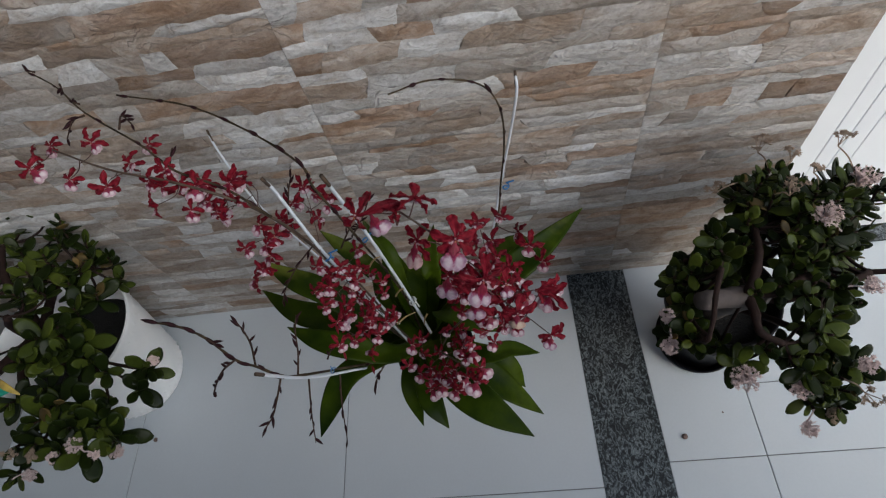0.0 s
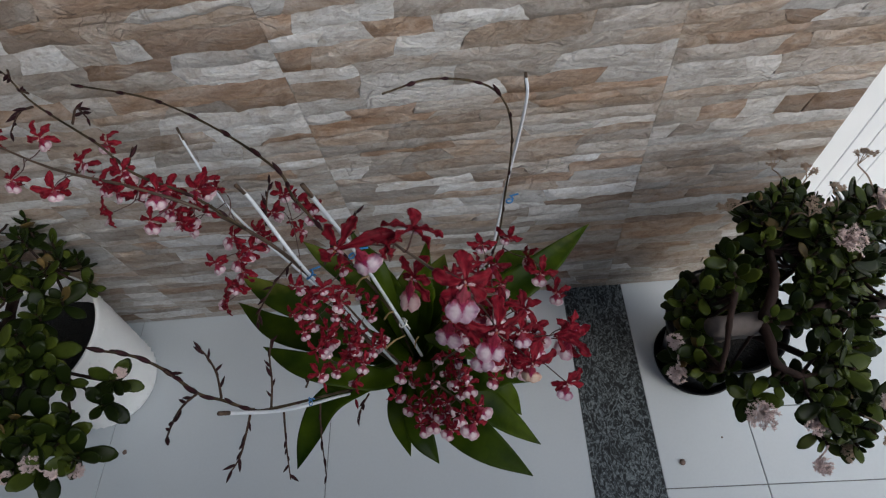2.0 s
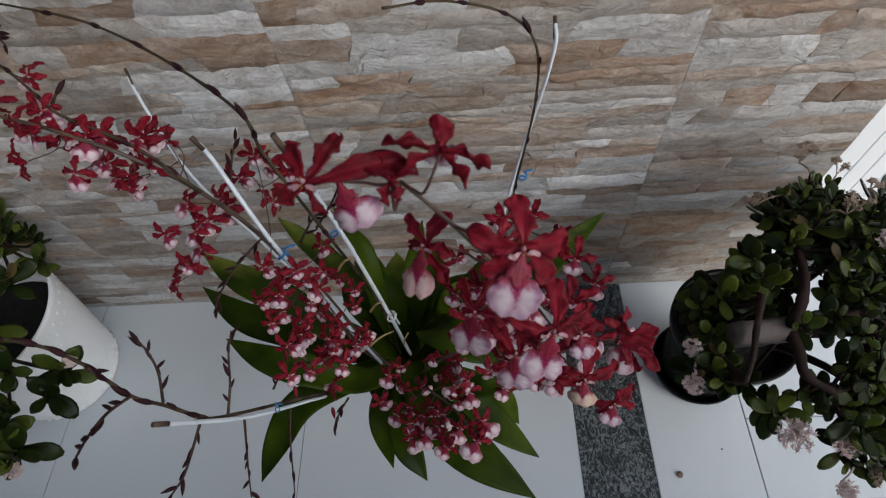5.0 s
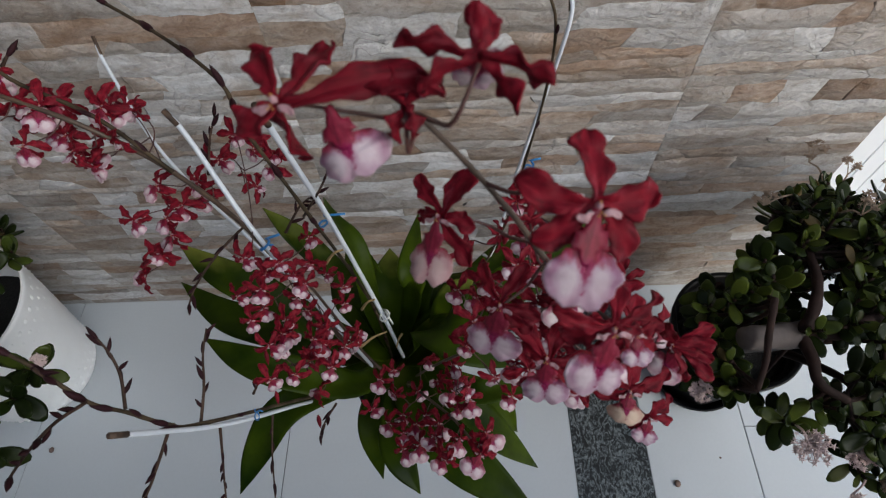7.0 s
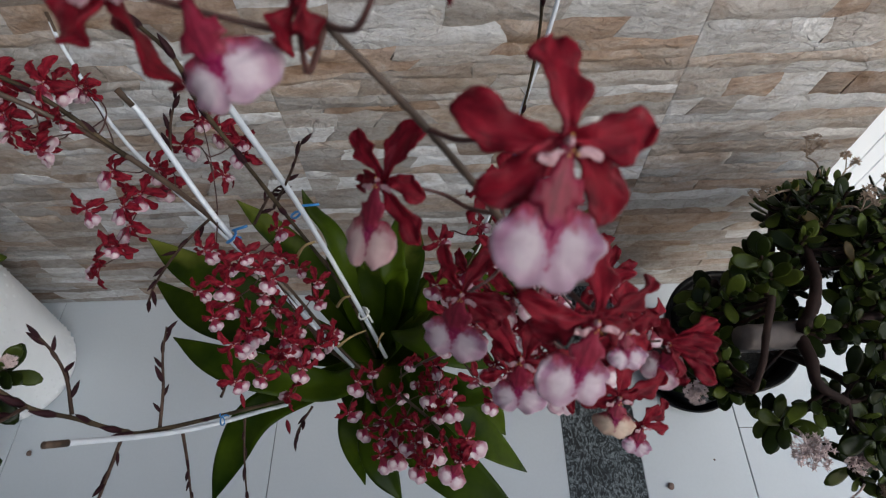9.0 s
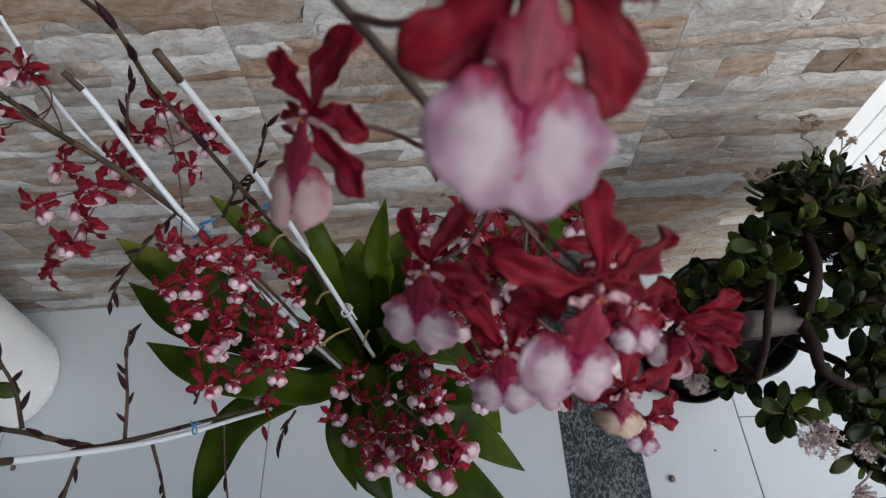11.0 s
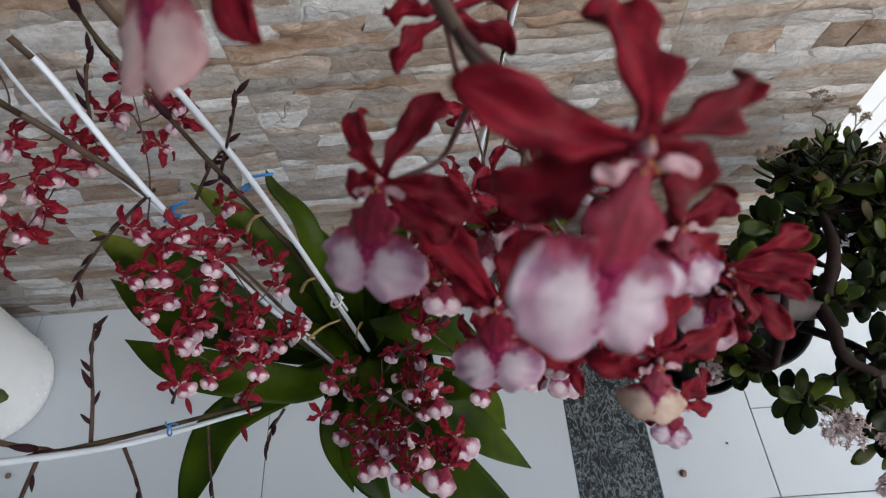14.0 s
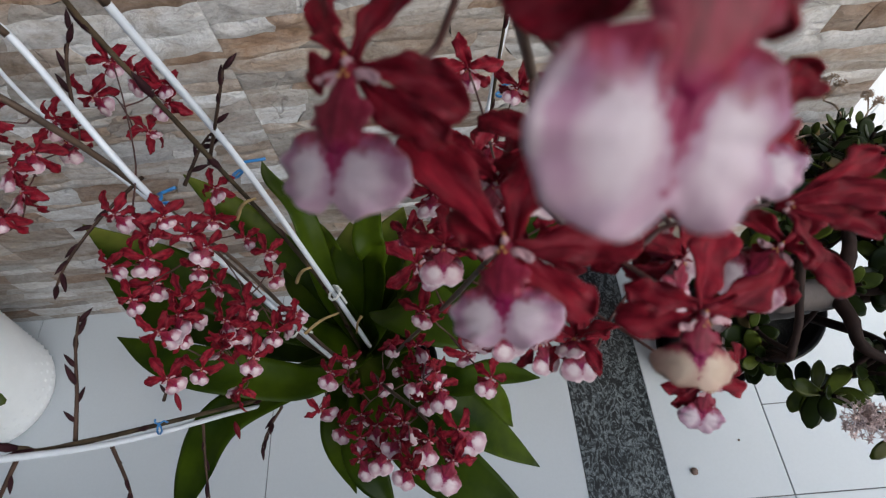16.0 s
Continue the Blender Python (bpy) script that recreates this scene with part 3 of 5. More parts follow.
def column_mesh():
    """Column and the two pale ears beside it at the flower's middle."""
    bm = bmesh.new()
    bmesh.ops.create_uvsphere(bm, u_segments=8, v_segments=6, radius=0.04, matrix=Matrix.Translation((0, -0.01, 0.08)) @ Matrix.Diagonal((1.0, 1.2, 1.5, 1)))
    for sx in (-1, 1):
        n0 = len(bm.verts)
        bmesh.ops.create_uvsphere(bm, u_segments=12, v_segments=7, radius=0.06, matrix=Matrix.Translation((sx * 0.17, -0.12, 0.075)) @ Matrix.Rotation(-0.25 * sx, 4, "Z") @ Matrix.Diagonal((2.1, 0.85, 0.22, 1)))
        bm.verts.ensure_lookup_table()
        for v in bm.verts[n0:]:
            v.co.z += 0.022 * math.sin(v.co.x * 44 + v.co.y * 31)
            v.co.y *= 1 + 0.15 * math.sin(v.co.x * 30)
    me = bpy.data.meshes.new("flower")
    bm.to_mesh(me)
    bm.free()
    me.shade_smooth()
    me.materials.append(COLUMN)
    return me


def crest_mesh():
    bm = bmesh.new()
    for x, y in ((0, -0.14), (-0.07, -0.20), (0.07, -0.20), (0, 0.06)):
        bmesh.ops.create_uvsphere(bm, u_segments=6, v_segments=5, radius=0.015, matrix=Matrix.Translation((x * 0.5, y * 0.6, 0.13)))
    me = bpy.data.meshes.new("crest")
    bm.to_mesh(me)
    bm.free()
    me.shade_smooth()
    me.materials.append(CREST)
    return me


DORSAL = [tepal_mesh("dorsal_sepal", 1.10, 0.46, 0.090, 0.25, p) for p in (0.3, 2.1, 4.0)]
SIDE = [tepal_mesh("petal", 1.08, 0.43, 0.120, 0.30, p) for p in (0.9, 2.8, 5.1)]
LOWER = [tepal_mesh("lateral_sepal", 1.02, 0.40, 0.11, 0.35, p) for p in (1.5, 3.3, 0.2)]
LIPS = [lip_mesh("lip", LIP, 0.10, 0.05), lip_mesh("lip", LIP, 0.25, -0.13, 0.28), lip_mesh("lip", LIP, 0.18, 0.16, 0.22)]
LIP_DEEP = lip_mesh("lip", LIP, 0.14, -0.30, 0.36)
LIP_WIDE = lip_mesh("lip", LIP_SHADED, 0.08, 0.06, 0.13)
LIP_CLEFT = lip_mesh("lip", LIP, 0.20, -0.06, 0.34)
LIP_FOLD = lip_mesh("lip", LIP, 0.55, 0.10, 0.20)
LIP_FADED = lip_mesh("lip", LIP_PALE, 0.30, -0.08, 0.34)
SMALL_DORSAL = [tepal_mesh("dorsal_sepal", 1.08, 0.44, 0.13, 0.70, p) for p in (0.6, 2.4, 4.4)]
SMALL_SIDE = [tepal_mesh("petal", 1.04, 0.44, 0.15, 0.80, p) for p in (1.2, 3.1, 5.5)]
SMALL_LOWER = [tepal_mesh("lateral_sepal", 0.98, 0.37, 0.14, 0.90, p) for p in (1.9, 3.7, 0.5)]
SMALL_LIPS = [lip_mesh("lip", LIP_SMALL, 0.15, 0.05, 0.13, 0.40), lip_mesh("lip", LIP_SMALL, 0.30, -0.13, 0.20, 0.40)]
LIPS_OLD = [lip_mesh("lip", LIP_OLD, 0.6, 0.1)]
COLUMN_ME, CREST_ME = column_mesh(), crest_mesh()
frng = random.Random(5)


def bloom(at, size, spread=0.50, shut=0.0, skirt=1.0, fan=1.0):
    """One small flower whose lip is at the point; returns the place where its stalk begins and the way it grows."""
    f = (FRONT + Vector((frng.uniform(-spread, spread), frng.uniform(-spread, spread) * 0.8, frng.uniform(-0.25, 0.1)))).normalized()
    up = (UP - UP.dot(f) * f).normalized()
    side = up.cross(f)
    rot = Matrix((side, up, f)).transposed().to_4x4() @ Matrix.Rotation(radians(frng.uniform(-45, 45)), 4, "Z")
    m = Matrix.Translation(Vector(at)) @ rot @ Matrix.Diagonal((size, size, size, 1)) @ Matrix.Translation((0, 0.60, -0.20))
    fl = new("flower", COLUMN_ME)
    fl.matrix_world = m
    fl.parent = orchid
    k = frng.randrange(3)

    def petal(kind, mesh, angle, tilt, grow=1.0):
        ob = new(kind, mesh)
        ob.parent = fl
        ob.matrix_local = Matrix.Rotation(radians(angle + frng.uniform(-9, 9)), 4, "Z") @ Matrix.Rotation(radians(tilt + frng.uniform(-12, 12) + shut), 4, "X") @ Matrix.Diagonal((grow * fan, grow * fan, grow * fan, 1))

    petal("dorsal_sepal", SMALL_DORSAL[k], 0, 8)
    petal("petal", SMALL_SIDE[k], 74, 2)
    petal("petal", SMALL_SIDE[(k + 1) % 3], -74, 2)
    petal("lateral_sepal", SMALL_LOWER[k], 132, -34)
    petal("lateral_sepal", SMALL_LOWER[(k + 2) % 3], -132, -34)
    lip = new("lip", frng.choice(SMALL_LIPS))
    lip.parent = fl
    g = frng.uniform(0.82, 0.96) * skirt
    lip.matrix_local = Matrix.Translation((0, 0.0, 0.05)) @ Matrix.Rotation(radians(frng.uniform(-6, 16) + (frng.uniform(-24, 12) if fan != 1 or skirt != 1 else 0) - shut * 0.6), 4, "X") @ Matrix.Diagonal((g, g, g, 1))
    cr = new("crest", CREST_ME)
    cr.parent = fl
    cr.matrix_local = Matrix.Identity(4)
    return m @ Vector((0, 0.05, -0.05)), -f


def closed_bud(at, size=0.006, way=(0, -0.4, -0.9), material=None, parent=None, name="bud", slim=0.85):
    """A spindle bud on its stalk tip."""
    bm = lathe([(0.05, 0.0), (0.20, 0.22), (0.27, 0.55), (0.22, 0.95), (0.10, 1.28), (0.02, 1.45)], 6)
    q = Vector(way).normalized().to_track_quat("Z", "Y").to_matrix().to_4x4()
    bmesh.ops.transform(bm, matrix=Matrix.Translation(at) @ q @ Matrix.Diagonal((size * slim, size * slim, size, 1)), verts=bm.verts[:])
    return part(name, bm, material or BUD, parent or orchid)


def stalk(name, points, r0, r1, material, sides=6, knots=0.0, label="", parent=None):
    path = glide(points)
    ob = part(name, tube(path, r0, r1, sides, None, knots), material, parent or orchid, label)
    return ob, path


NODES = {}  # where later flowers of a stem may fork off


def join_to(path, start, back, stem):
    """A thin curved pedicel from a flower back to the nearest lower place on its stem or on an earlier branch of it."""
    nodes = NODES.setdefault(stem.name, list(path))
    best = min(nodes, key=lambda q: (q - start).length + max(0.0, q.z - start.z) * 1.5)
    mid = start + back * 0.006 + (best - start) * 0.35
    way = glide([start, mid, (mid + best) / 2 - Vector((0, 0, 0.10 * (mid - best).length)), best], 4)
    part("pedicel", tube(way, 0.00034, 0.00048, 5), STEM_RED, stem)
    nodes.extend(way[4:-1:2])


def spray(path, stem, spots, lip=1.08, fan=0.96, grow=1.0, **kw):
    for s in spots:
        wild = frng.random() < 0.30
        start, back = bloom(s, grow * frng.uniform(0.0088, 0.0116), skirt=frng.uniform(0.82, 1.06) * lip * (0.75 if wild else 1), fan=fan, shut=frng.uniform(10, 45) if wild else frng.uniform(-8, 10), **{**kw, "spread": 1.3} if wild else kw)
        join_to(path, start, back, stem)


def bud_twig(points, stem, every=2, size=0.0062):
    """A dry side twig set with shrivelled dark buds, all one piece under its stem."""
    path = glide(points, 5)
    twig = part("twig", tube(path, 0.0011, 0.0006, 5), STEM_TWIG, stem)
    for i in range(2, len(path), every):
        d = (path[i] - path[i - 1]).normalized()
        w = d + Vector((frng.uniform(-0.6, 0.6), frng.uniform(-0.6, 0.6), frng.uniform(-0.5, 0.5)))
        closed_bud(path[i], size * frng.uniform(0.65, 1.05), w, BUD, stem, slim=0.75)
    return twig


def bloom_open(middle, tips, lip=None, hinge=None, face=None, broad=0.0128, mesh=None, faded=False, ears=1.0):
    """A large flower with each tepal turned to where its tip stands (some slimmer), and the lip hung between its two lobes and its hem."""
    c = Vector(middle)
    if face is None:
        left, right, hem = (Vector(q) for q in lip)
        face = (right - left).cross(c - hem)
    f = Vector(face).normalized()
    up = (UP - UP.dot(f) * f).normalized()
    frame_of = Matrix((up.cross(f), up, f)).transposed().to_4x4()
    fl = new("flower", COLUMN_ME)
    fl.matrix_world = m = Matrix.Translation(c) @ frame_of @ Matrix.Diagonal((broad * ears, broad * ears, broad, 1))
    fl.parent = orchid
    inv = m.inverted()
    k = frng.randrange(3)
    for i, (kind, tip, *slim) in enumerate(tips):
        y = Vector(tip) - c
        z = (f - f.dot(y) / y.length_squared * y).normalized()
        x = y.normalized().cross(z)
        y = y / 1.07
        w = broad * (slim[0] if slim else 1.0) * frng.uniform(0.92, 1.08) * (0.55 + 0.45 * min(1.1, y.length / 0.0115))
        ob = new(kind, {"dorsal_sepal": DORSAL, "petal": SIDE, "lateral_sepal": LOWER}[kind][(k + i) % 3])
        ob.parent = fl
        ob.matrix_local = inv @ Matrix(((*(x * w), 0), (*y, 0), (*(z * broad), 0), (*(c - f * 0.0008), 1))).transposed()
    if lip:
        left, right, hem = (Vector(q) for q in lip)
        o = Vector(hinge) if hinge else c + f * 0.0006
        x, y = (right - left) / 1.14, (o - hem) / 1.04
        z = x.cross(y).normalized() * broad
        ob = new("lip", mesh or (LIPS_OLD[0] if faded else frng.choice(LIPS)))
        ob.parent = fl
        ob.matrix_local = inv @ Matrix(((*x, 0), (*y, 0), (*z, 0), (*o, 1))).transposed()
    cr = new("crest", CREST_ME)
    cr.parent = fl
    cr.matrix_local = Matrix.Identity(4)
    return c - f * 0.0015, -f


# tall sprays: the near one that rises highest
near_stem, near_path = stalk("flower_stem", [(-0.352, -0.380, 0.58), (-0.325, -0.410, 0.70), (-0.285, -0.440, 0.83), (-0.262, -0.459, 0.92), (-0.2692, -0.4680, 0.957),
                                             (-0.2790, -0.4850, 0.9925), (-0.2880, -0.4860, 1.013), (-0.2970, -0.4845, 1.028), (-0.3050, -0.4830, 1.0395)], 0.0011, 0.0005, STEM, 8, 0.15)


def hang(flower):
    join_to(near_path, *flower, near_stem)


D_, P_, L_ = "dorsal_sepal", "petal", "lateral_sepal"
# at the tip: one turned aside, one half open, one seen from behind
hang(bloom_open((-0.3240, -0.4884, 1.0488), [(P_, (-0.3300, -0.4799, 1.0520)), (D_, (-0.3186, -0.4744, 1.0481)), (P_, (-0.3326, -0.4904, 1.0452)), (L_, (-0.3278, -0.4851, 1.0330)), (L_, (-0.3015, -0.4852, 1.0501))],
                ((-0.3222, -0.4882, 1.0385), (-0.3118, -0.4850, 1.0425), (-0.3152, -0.4945, 1.0375)), (-0.3178, -0.4868, 1.0460), (-0.35, -0.50, 0.75), mesh=LIP_FOLD))
hang(bloom_open((-0.3060, -0.4868, 1.0460), [(D_, (-0.3078, -0.4815, 1.0500)), (P_, (-0.3010, -0.4862, 1.0500)), (P_, (-0.3110, -0.4850, 1.0500)), (L_, (-0.3040, -0.4905, 1.0440)), (L_, (-0.3090, -0.4890, 1.0420))],
                None, None, (0.1, 0.55, 0.6), 0.0118))
hang(bloom_open((-0.2951, -0.4842, 1.0518), [(P_, (-0.3064, -0.4813, 1.0541)), (D_, (-0.2947, -0.4781, 1.0554)), (L_, (-0.3049, -0.4868, 1.0507)), (P_, (-0.2845, -0.4862, 1.0508)), (L_, (-0.2885, -0.4895, 1.0470))],
                ((-0.2990, -0.4800, 1.0470), (-0.2915, -0.4800, 1.0460), (-0.2955, -0.4825, 1.0440)), None, (0.05, 0.80, 0.30), 0.0120))
# the first that faces outward, and the small one turned aside
hang(bloom_open((-0.2789, -0.5005, 1.0372), [(D_, (-0.2781, -0.4906, 1.0425)), (P_, (-0.2901, -0.4993, 1.0409)), (P_, (-0.2682, -0.4990, 1.0373)), (L_, (-0.2880, -0.5060, 1.0345)), (L_, (-0.2705, -0.5055, 1.0290))],
                ((-0.2874, -0.5093, 1.0316), (-0.2756, -0.5080, 1.0285), (-0.2833, -0.5128, 1.0287)), mesh=LIP_WIDE))
hang(bloom_open((-0.3035, -0.4799, 1.0060), [(P_, (-0.3086, -0.4715, 1.0104)), (D_, (-0.2968, -0.4763, 1.0163)), (L_, (-0.3100, -0.4767, 1.0024)), (L_, (-0.2979, -0.4911, 1.0008)), (P_, (-0.2965, -0.4830, 1.0060))],
                ((-0.3128, -0.4832, 0.9955), (-0.3037, -0.4878, 0.9972), (-0.3066, -0.4926, 0.9975)), None, (-0.45, -0.45, 0.70), 0.0108, LIP_FADED))
# the one behind the stem, seen from its back
hang(bloom_open((-0.2809, -0.4673, 0.9849), [(P_, (-0.2683, -0.4586, 0.9837)), (L_, (-0.2717, -0.4658, 0.9786)), (P_, (-0.2882, -0.4669, 0.9874)), (L_, (-0.2890, -0.4696, 0.9801)), (D_, (-0.2790, -0.4600, 0.9900))],
                None, None, (0.05, 0.75, 0.25), 0.0112))
# the large one, and those round it
hang(bloom_open((-0.2691, -0.5045, 1.0000), [(D_, (-0.2658, -0.4902, 1.0013)), (P_, (-0.2808, -0.5052, 1.0062), 0.66), (P_, (-0.2560, -0.4979, 0.9980), 0.62), (L_, (-0.2795, -0.5047, 0.9941)), (L_, (-0.2606, -0.5051, 0.9926))],
                ((-0.2777, -0.5103, 0.9930), (-0.2656, -0.5110, 0.9908), (-0.2739, -0.5148, 0.9887)), mesh=LIP_DEEP))
hang(bloom_open((-0.2897, -0.4895, 0.9796), [(P_, (-0.2953, -0.4768, 0.9794), 0.72), (D_, (-0.2835, -0.4806, 0.9849), 0.85), (L_, (-0.2950, -0.4890, 0.9800)), (P_, (-0.2800, -0.4930, 0.9780)), (L_, (-0.2828, -0.4965, 0.9748))],
                ((-0.2984, -0.4898, 0.9702), (-0.2860, -0.4980, 0.9748), (-0.2925, -0.5008, 0.9730)), face=(-0.35, -0.42, 0.80), broad=0.0116, mesh=LIP_CLEFT))
hang(bloom_open((-0.2764, -0.4963, 0.9582), [(D_, (-0.2712, -0.4885, 0.9650)), (P_, (-0.2880, -0.4844, 0.9658)), (P_, (-0.2620, -0.4990, 0.9600)), (L_, (-0.2840, -0.4925, 0.9600)), (L_, (-0.2680, -0.5060, 0.9545))],
                ((-0.2831, -0.5008, 0.9524), (-0.2712, -0.5044, 0.9563), (-0.2782, -0.5077, 0.9550)), mesh=LIP_CLEFT))
hang(bloom_open((-0.2580, -0.4971, 0.9780), [(D_, (-0.2560, -0.4890, 0.9820)), (P_, (-0.2655, -0.4965, 0.9800)), (P_, (-0.2500, -0.4960, 0.9790)), (L_, (-0.2630, -0.5010, 0.9750)), (L_, (-0.2520, -0.5020, 0.9750))],
                ((-0.2615, -0.4996, 0.9765), (-0.2540, -0.4999, 0.9763), (-0.2571, -0.5045, 0.9745)), None, (0.30, -0.45, 0.80), 0.0105))
hang(bloom_open((-0.2529, -0.5025, 0.9474), [(D_, (-0.2485, -0.4939, 0.9529)), (P_, (-0.2400, -0.4993, 0.9493)), (P_, (-0.2611, -0.4997, 0.9499)), (L_, (-0.2630, -0.5044, 0.9471)), (L_, (-0.2455, -0.5030, 0.9470))],
                ((-0.2610, -0.5072, 0.9468), (-0.2512, -0.5078, 0.9481), (-0.2568, -0.5106, 0.9440)), None, (0.10, -0.60, 0.70), 0.0118, faded=True))
hang(bloom_open((-0.2306, -0.4970, 0.8901), [(D_, (-0.2253, -0.4929, 0.8960)), (P_, (-0.2205, -0.4911, 0.8933)), (P_, (-0.2396, -0.4971, 0.8904)), (L_, (-0.2197, -0.4987, 0.8887)), (L_, (-0.2380, -0.5010, 0.8870))],
                ((-0.2395, -0.5010, 0.8875), (-0.2300, -0.5025, 0.8875), (-0.2350, -0.5050, 0.8850)), None, (0.20, -0.55, 0.70), 0.0108))
# a nodding one that is still half closed
hang(bloom_open((-0.2400, -0.4906, 0.9516), [(D_, (-0.2290, -0.4855, 0.9540)), (P_, (-0.2280, -0.4895, 0.9530)), (P_, (-0.2295, -0.4925, 0.9500)), (L_, (-0.2285, -0.4955, 0.9480)), (L_, (-0.2359, -0.4983, 0.9466))],
                None, None, (0.55, -0.40, 0.55), 0.0088, ears=0.6))
spray(near_path, near_stem, [(-0.291, -0.447, 0.860), (-0.296, -0.430, 0.850), (-0.261, -0.482, 0.870), (-0.253, -0.484, 0.870), (-0.246, -0.486, 0.930), (-0.271, -0.480, 0.880), (-0.279, -0.470, 0.860),
                             (-0.275, -0.408, 0.900), (-0.269, -0.402, 0.860), (-0.302, -0.438, 0.800), (-0.284, -0.421, 0.840), (-0.282, -0.451, 0.780), (-0.276, -0.465, 0.790)])
spray(near_path, near_stem, [(-0.286, -0.473, 0.910), (-0.278, -0.473, 0.930), (-0.268, -0.475, 0.940), (-0.255, -0.481, 0.955), (-0.260, -0.487, 0.890), (-0.246, -0.492, 0.930), (-0.279, -0.439, 0.900), (-0.289, -0.438, 0.880), (-0.271, -0.480, 0.920), (-0.235, -0.490, 0.930)], spread=0.8)
spray(near_path, near_stem, [(-0.259, -0.385, 0.870), (-0.249, -0.407, 0.880), (-0.238, -0.424, 0.880), (-0.229, -0.438, 0.880), (-0.276, -0.391, 0.850), (-0.263, -0.420, 0.860), (-0.247, -0.443, 0.870), (-0.221, -0.470, 0.900), (-0.306, -0.411, 0.820), (-0.285, -0.434, 0.840), (-0.271, -0.455, 0.860), (-0.297, -0.394, 0.840), (-0.263, -0.462, 0.850)], spread=0.7)

# the low spray in front
low_stem, low_path = stalk("flower_stem", [(-0.362, -0.385, 0.56), (-0.352, -0.405, 0.64), (-0.335, -0.430, 0.69), (-0.312, -0.455, 0.72), (-0.295, -0.482, 0.755)], 0.0018, 0.0008, STEM, 6)
spray(low_path, low_stem, [(-0.351, -0.450, 0.690), (-0.331, -0.453, 0.700), (-0.308, -0.453, 0.720), (-0.327, -0.472, 0.720), (-0.346, -0.477, 0.700), (-0.320, -0.489, 0.730), (-0.297, -0.493, 0.765), (-0.287, -0.481, 0.770),
                           (-0.369, -0.426, 0.700), (-0.358, -0.415, 0.690), (-0.370, -0.444, 0.690), (-0.332, -0.408, 0.690), (-0.298, -0.445, 0.740), (-0.320, -0.464, 0.715), (-0.308, -0.478, 0.735), (-0.340, -0.460, 0.700), (-0.313, -0.439, 0.710), (-0.309, -0.426, 0.730)], 1.38, 0.84, spread=0.35)
spray(low_path, low_stem, [(-0.361, -0.432, 0.690), (-0.298, -0.455, 0.740), (-0.348, -0.465, 0.700), (-0.337, -0.430, 0.685), (-0.363, -0.456, 0.690), (-0.315, -0.482, 0.725), (-0.306, -0.433, 0.720), (-0.328, -0.425, 0.700), (-0.336, -0.476, 0.705), (-0.292, -0.487, 0.765)], 1.25, 0.88, spread=0.6)

# the two sprays to the side of the two leaning stakes
long_stem, long_path = stalk("flower_stem", [(-0.385, -0.372, 0.56), (-0.411, -0.367, 0.630), (-0.427, -0.353, 0.705), (-0.452, -0.338, 0.790), (-0.470, -0.342, 0.860), (-0.494, -0.344, 0.900), (-0.537, -0.335, 0.920), (-0.593, -0.320, 0.930), (-0.653, -0.291, 0.935)],
                             0.0024, 0.0008, STEM, 7, 0.12)
spray(long_path, long_stem, [(-0.677, -0.296, 0.930), (-0.663, -0.288, 0.930), (-0.638, -0.324, 0.920), (-0.615, -0.293, 0.930), (-0.592, -0.341, 0.920), (-0.664, -0.315, 0.930), (-0.573, -0.319, 0.925), (-0.550, -0.361, 0.910), (-0.539, -0.349, 0.920),
                             (-0.517, -0.369, 0.910), (-0.501, -0.365, 0.900), (-0.517, -0.345, 0.910), (-0.508, -0.303, 0.870)], grow=1.15)
spray(long_path, long_stem, [(-0.560, -0.336, 0.915), (-0.539, -0.327, 0.915), (-0.527, -0.337, 0.910), (-0.512, -0.341, 0.910), (-0.510, -0.353, 0.900), (-0.492, -0.340, 0.905), (-0.483, -0.334, 0.900), (-0.487, -0.349, 0.890)], 1.0, grow=1.2)
spray(long_path, long_stem, [(-0.474, -0.332, 0.830), (-0.480, -0.352, 0.830), (-0.504, -0.361, 0.830), (-0.492, -0.380, 0.820), (-0.501, -0.391, 0.820), (-0.510, -0.341, 0.870), (-0.515, -0.332, 0.900), (-0.518, -0.345, 0.895), (-0.512, -0.349, 0.870), (-0.490, -0.347, 0.850), (-0.491, -0.358, 0.830), (-0.490, -0.366, 0.820), (-0.474, -0.338, 0.820)], grow=1.2)
arm_stem, arm_path = stalk("flower_stem", [(-0.463, -0.351, 0.872), (-0.492, -0.339, 0.905), (-0.535, -0.323, 0.920), (-0.567, -0.297, 0.930), (-0.629, -0.254, 0.940), (-0.667, -0.218, 0.945), (-0.707, -0.191, 0.950)], 0.0013, 0.0007, STEM_DRY, 6)
spray(arm_path, arm_stem, [(-0.572, -0.292, 0.920), (-0.539, -0.327, 0.920), (-0.492, -0.317, 0.880)])
for px in ([(-0.665, -0.214, 0.945), (-0.656, -0.228, 0.945)], [(-0.639, -0.241, 0.940), (-0.650, -0.235, 0.940)], [(-0.628, -0.258, 0.940), (-0.638, -0.263, 0.940), (-0.636, -0.285, 0.940)], [(-0.596, -0.272, 0.930), (-0.599, -0.254, 0.930), (-0.585, -0.267, 0.930)],
           [(-0.542, -0.314, 0.920), (-0.544, -0.295, 0.920)], [(-0.695, -0.196, 0.950), (-0.707, -0.190, 0.950)]):
    bud_twig(px, arm_stem, 2, 0.0082)

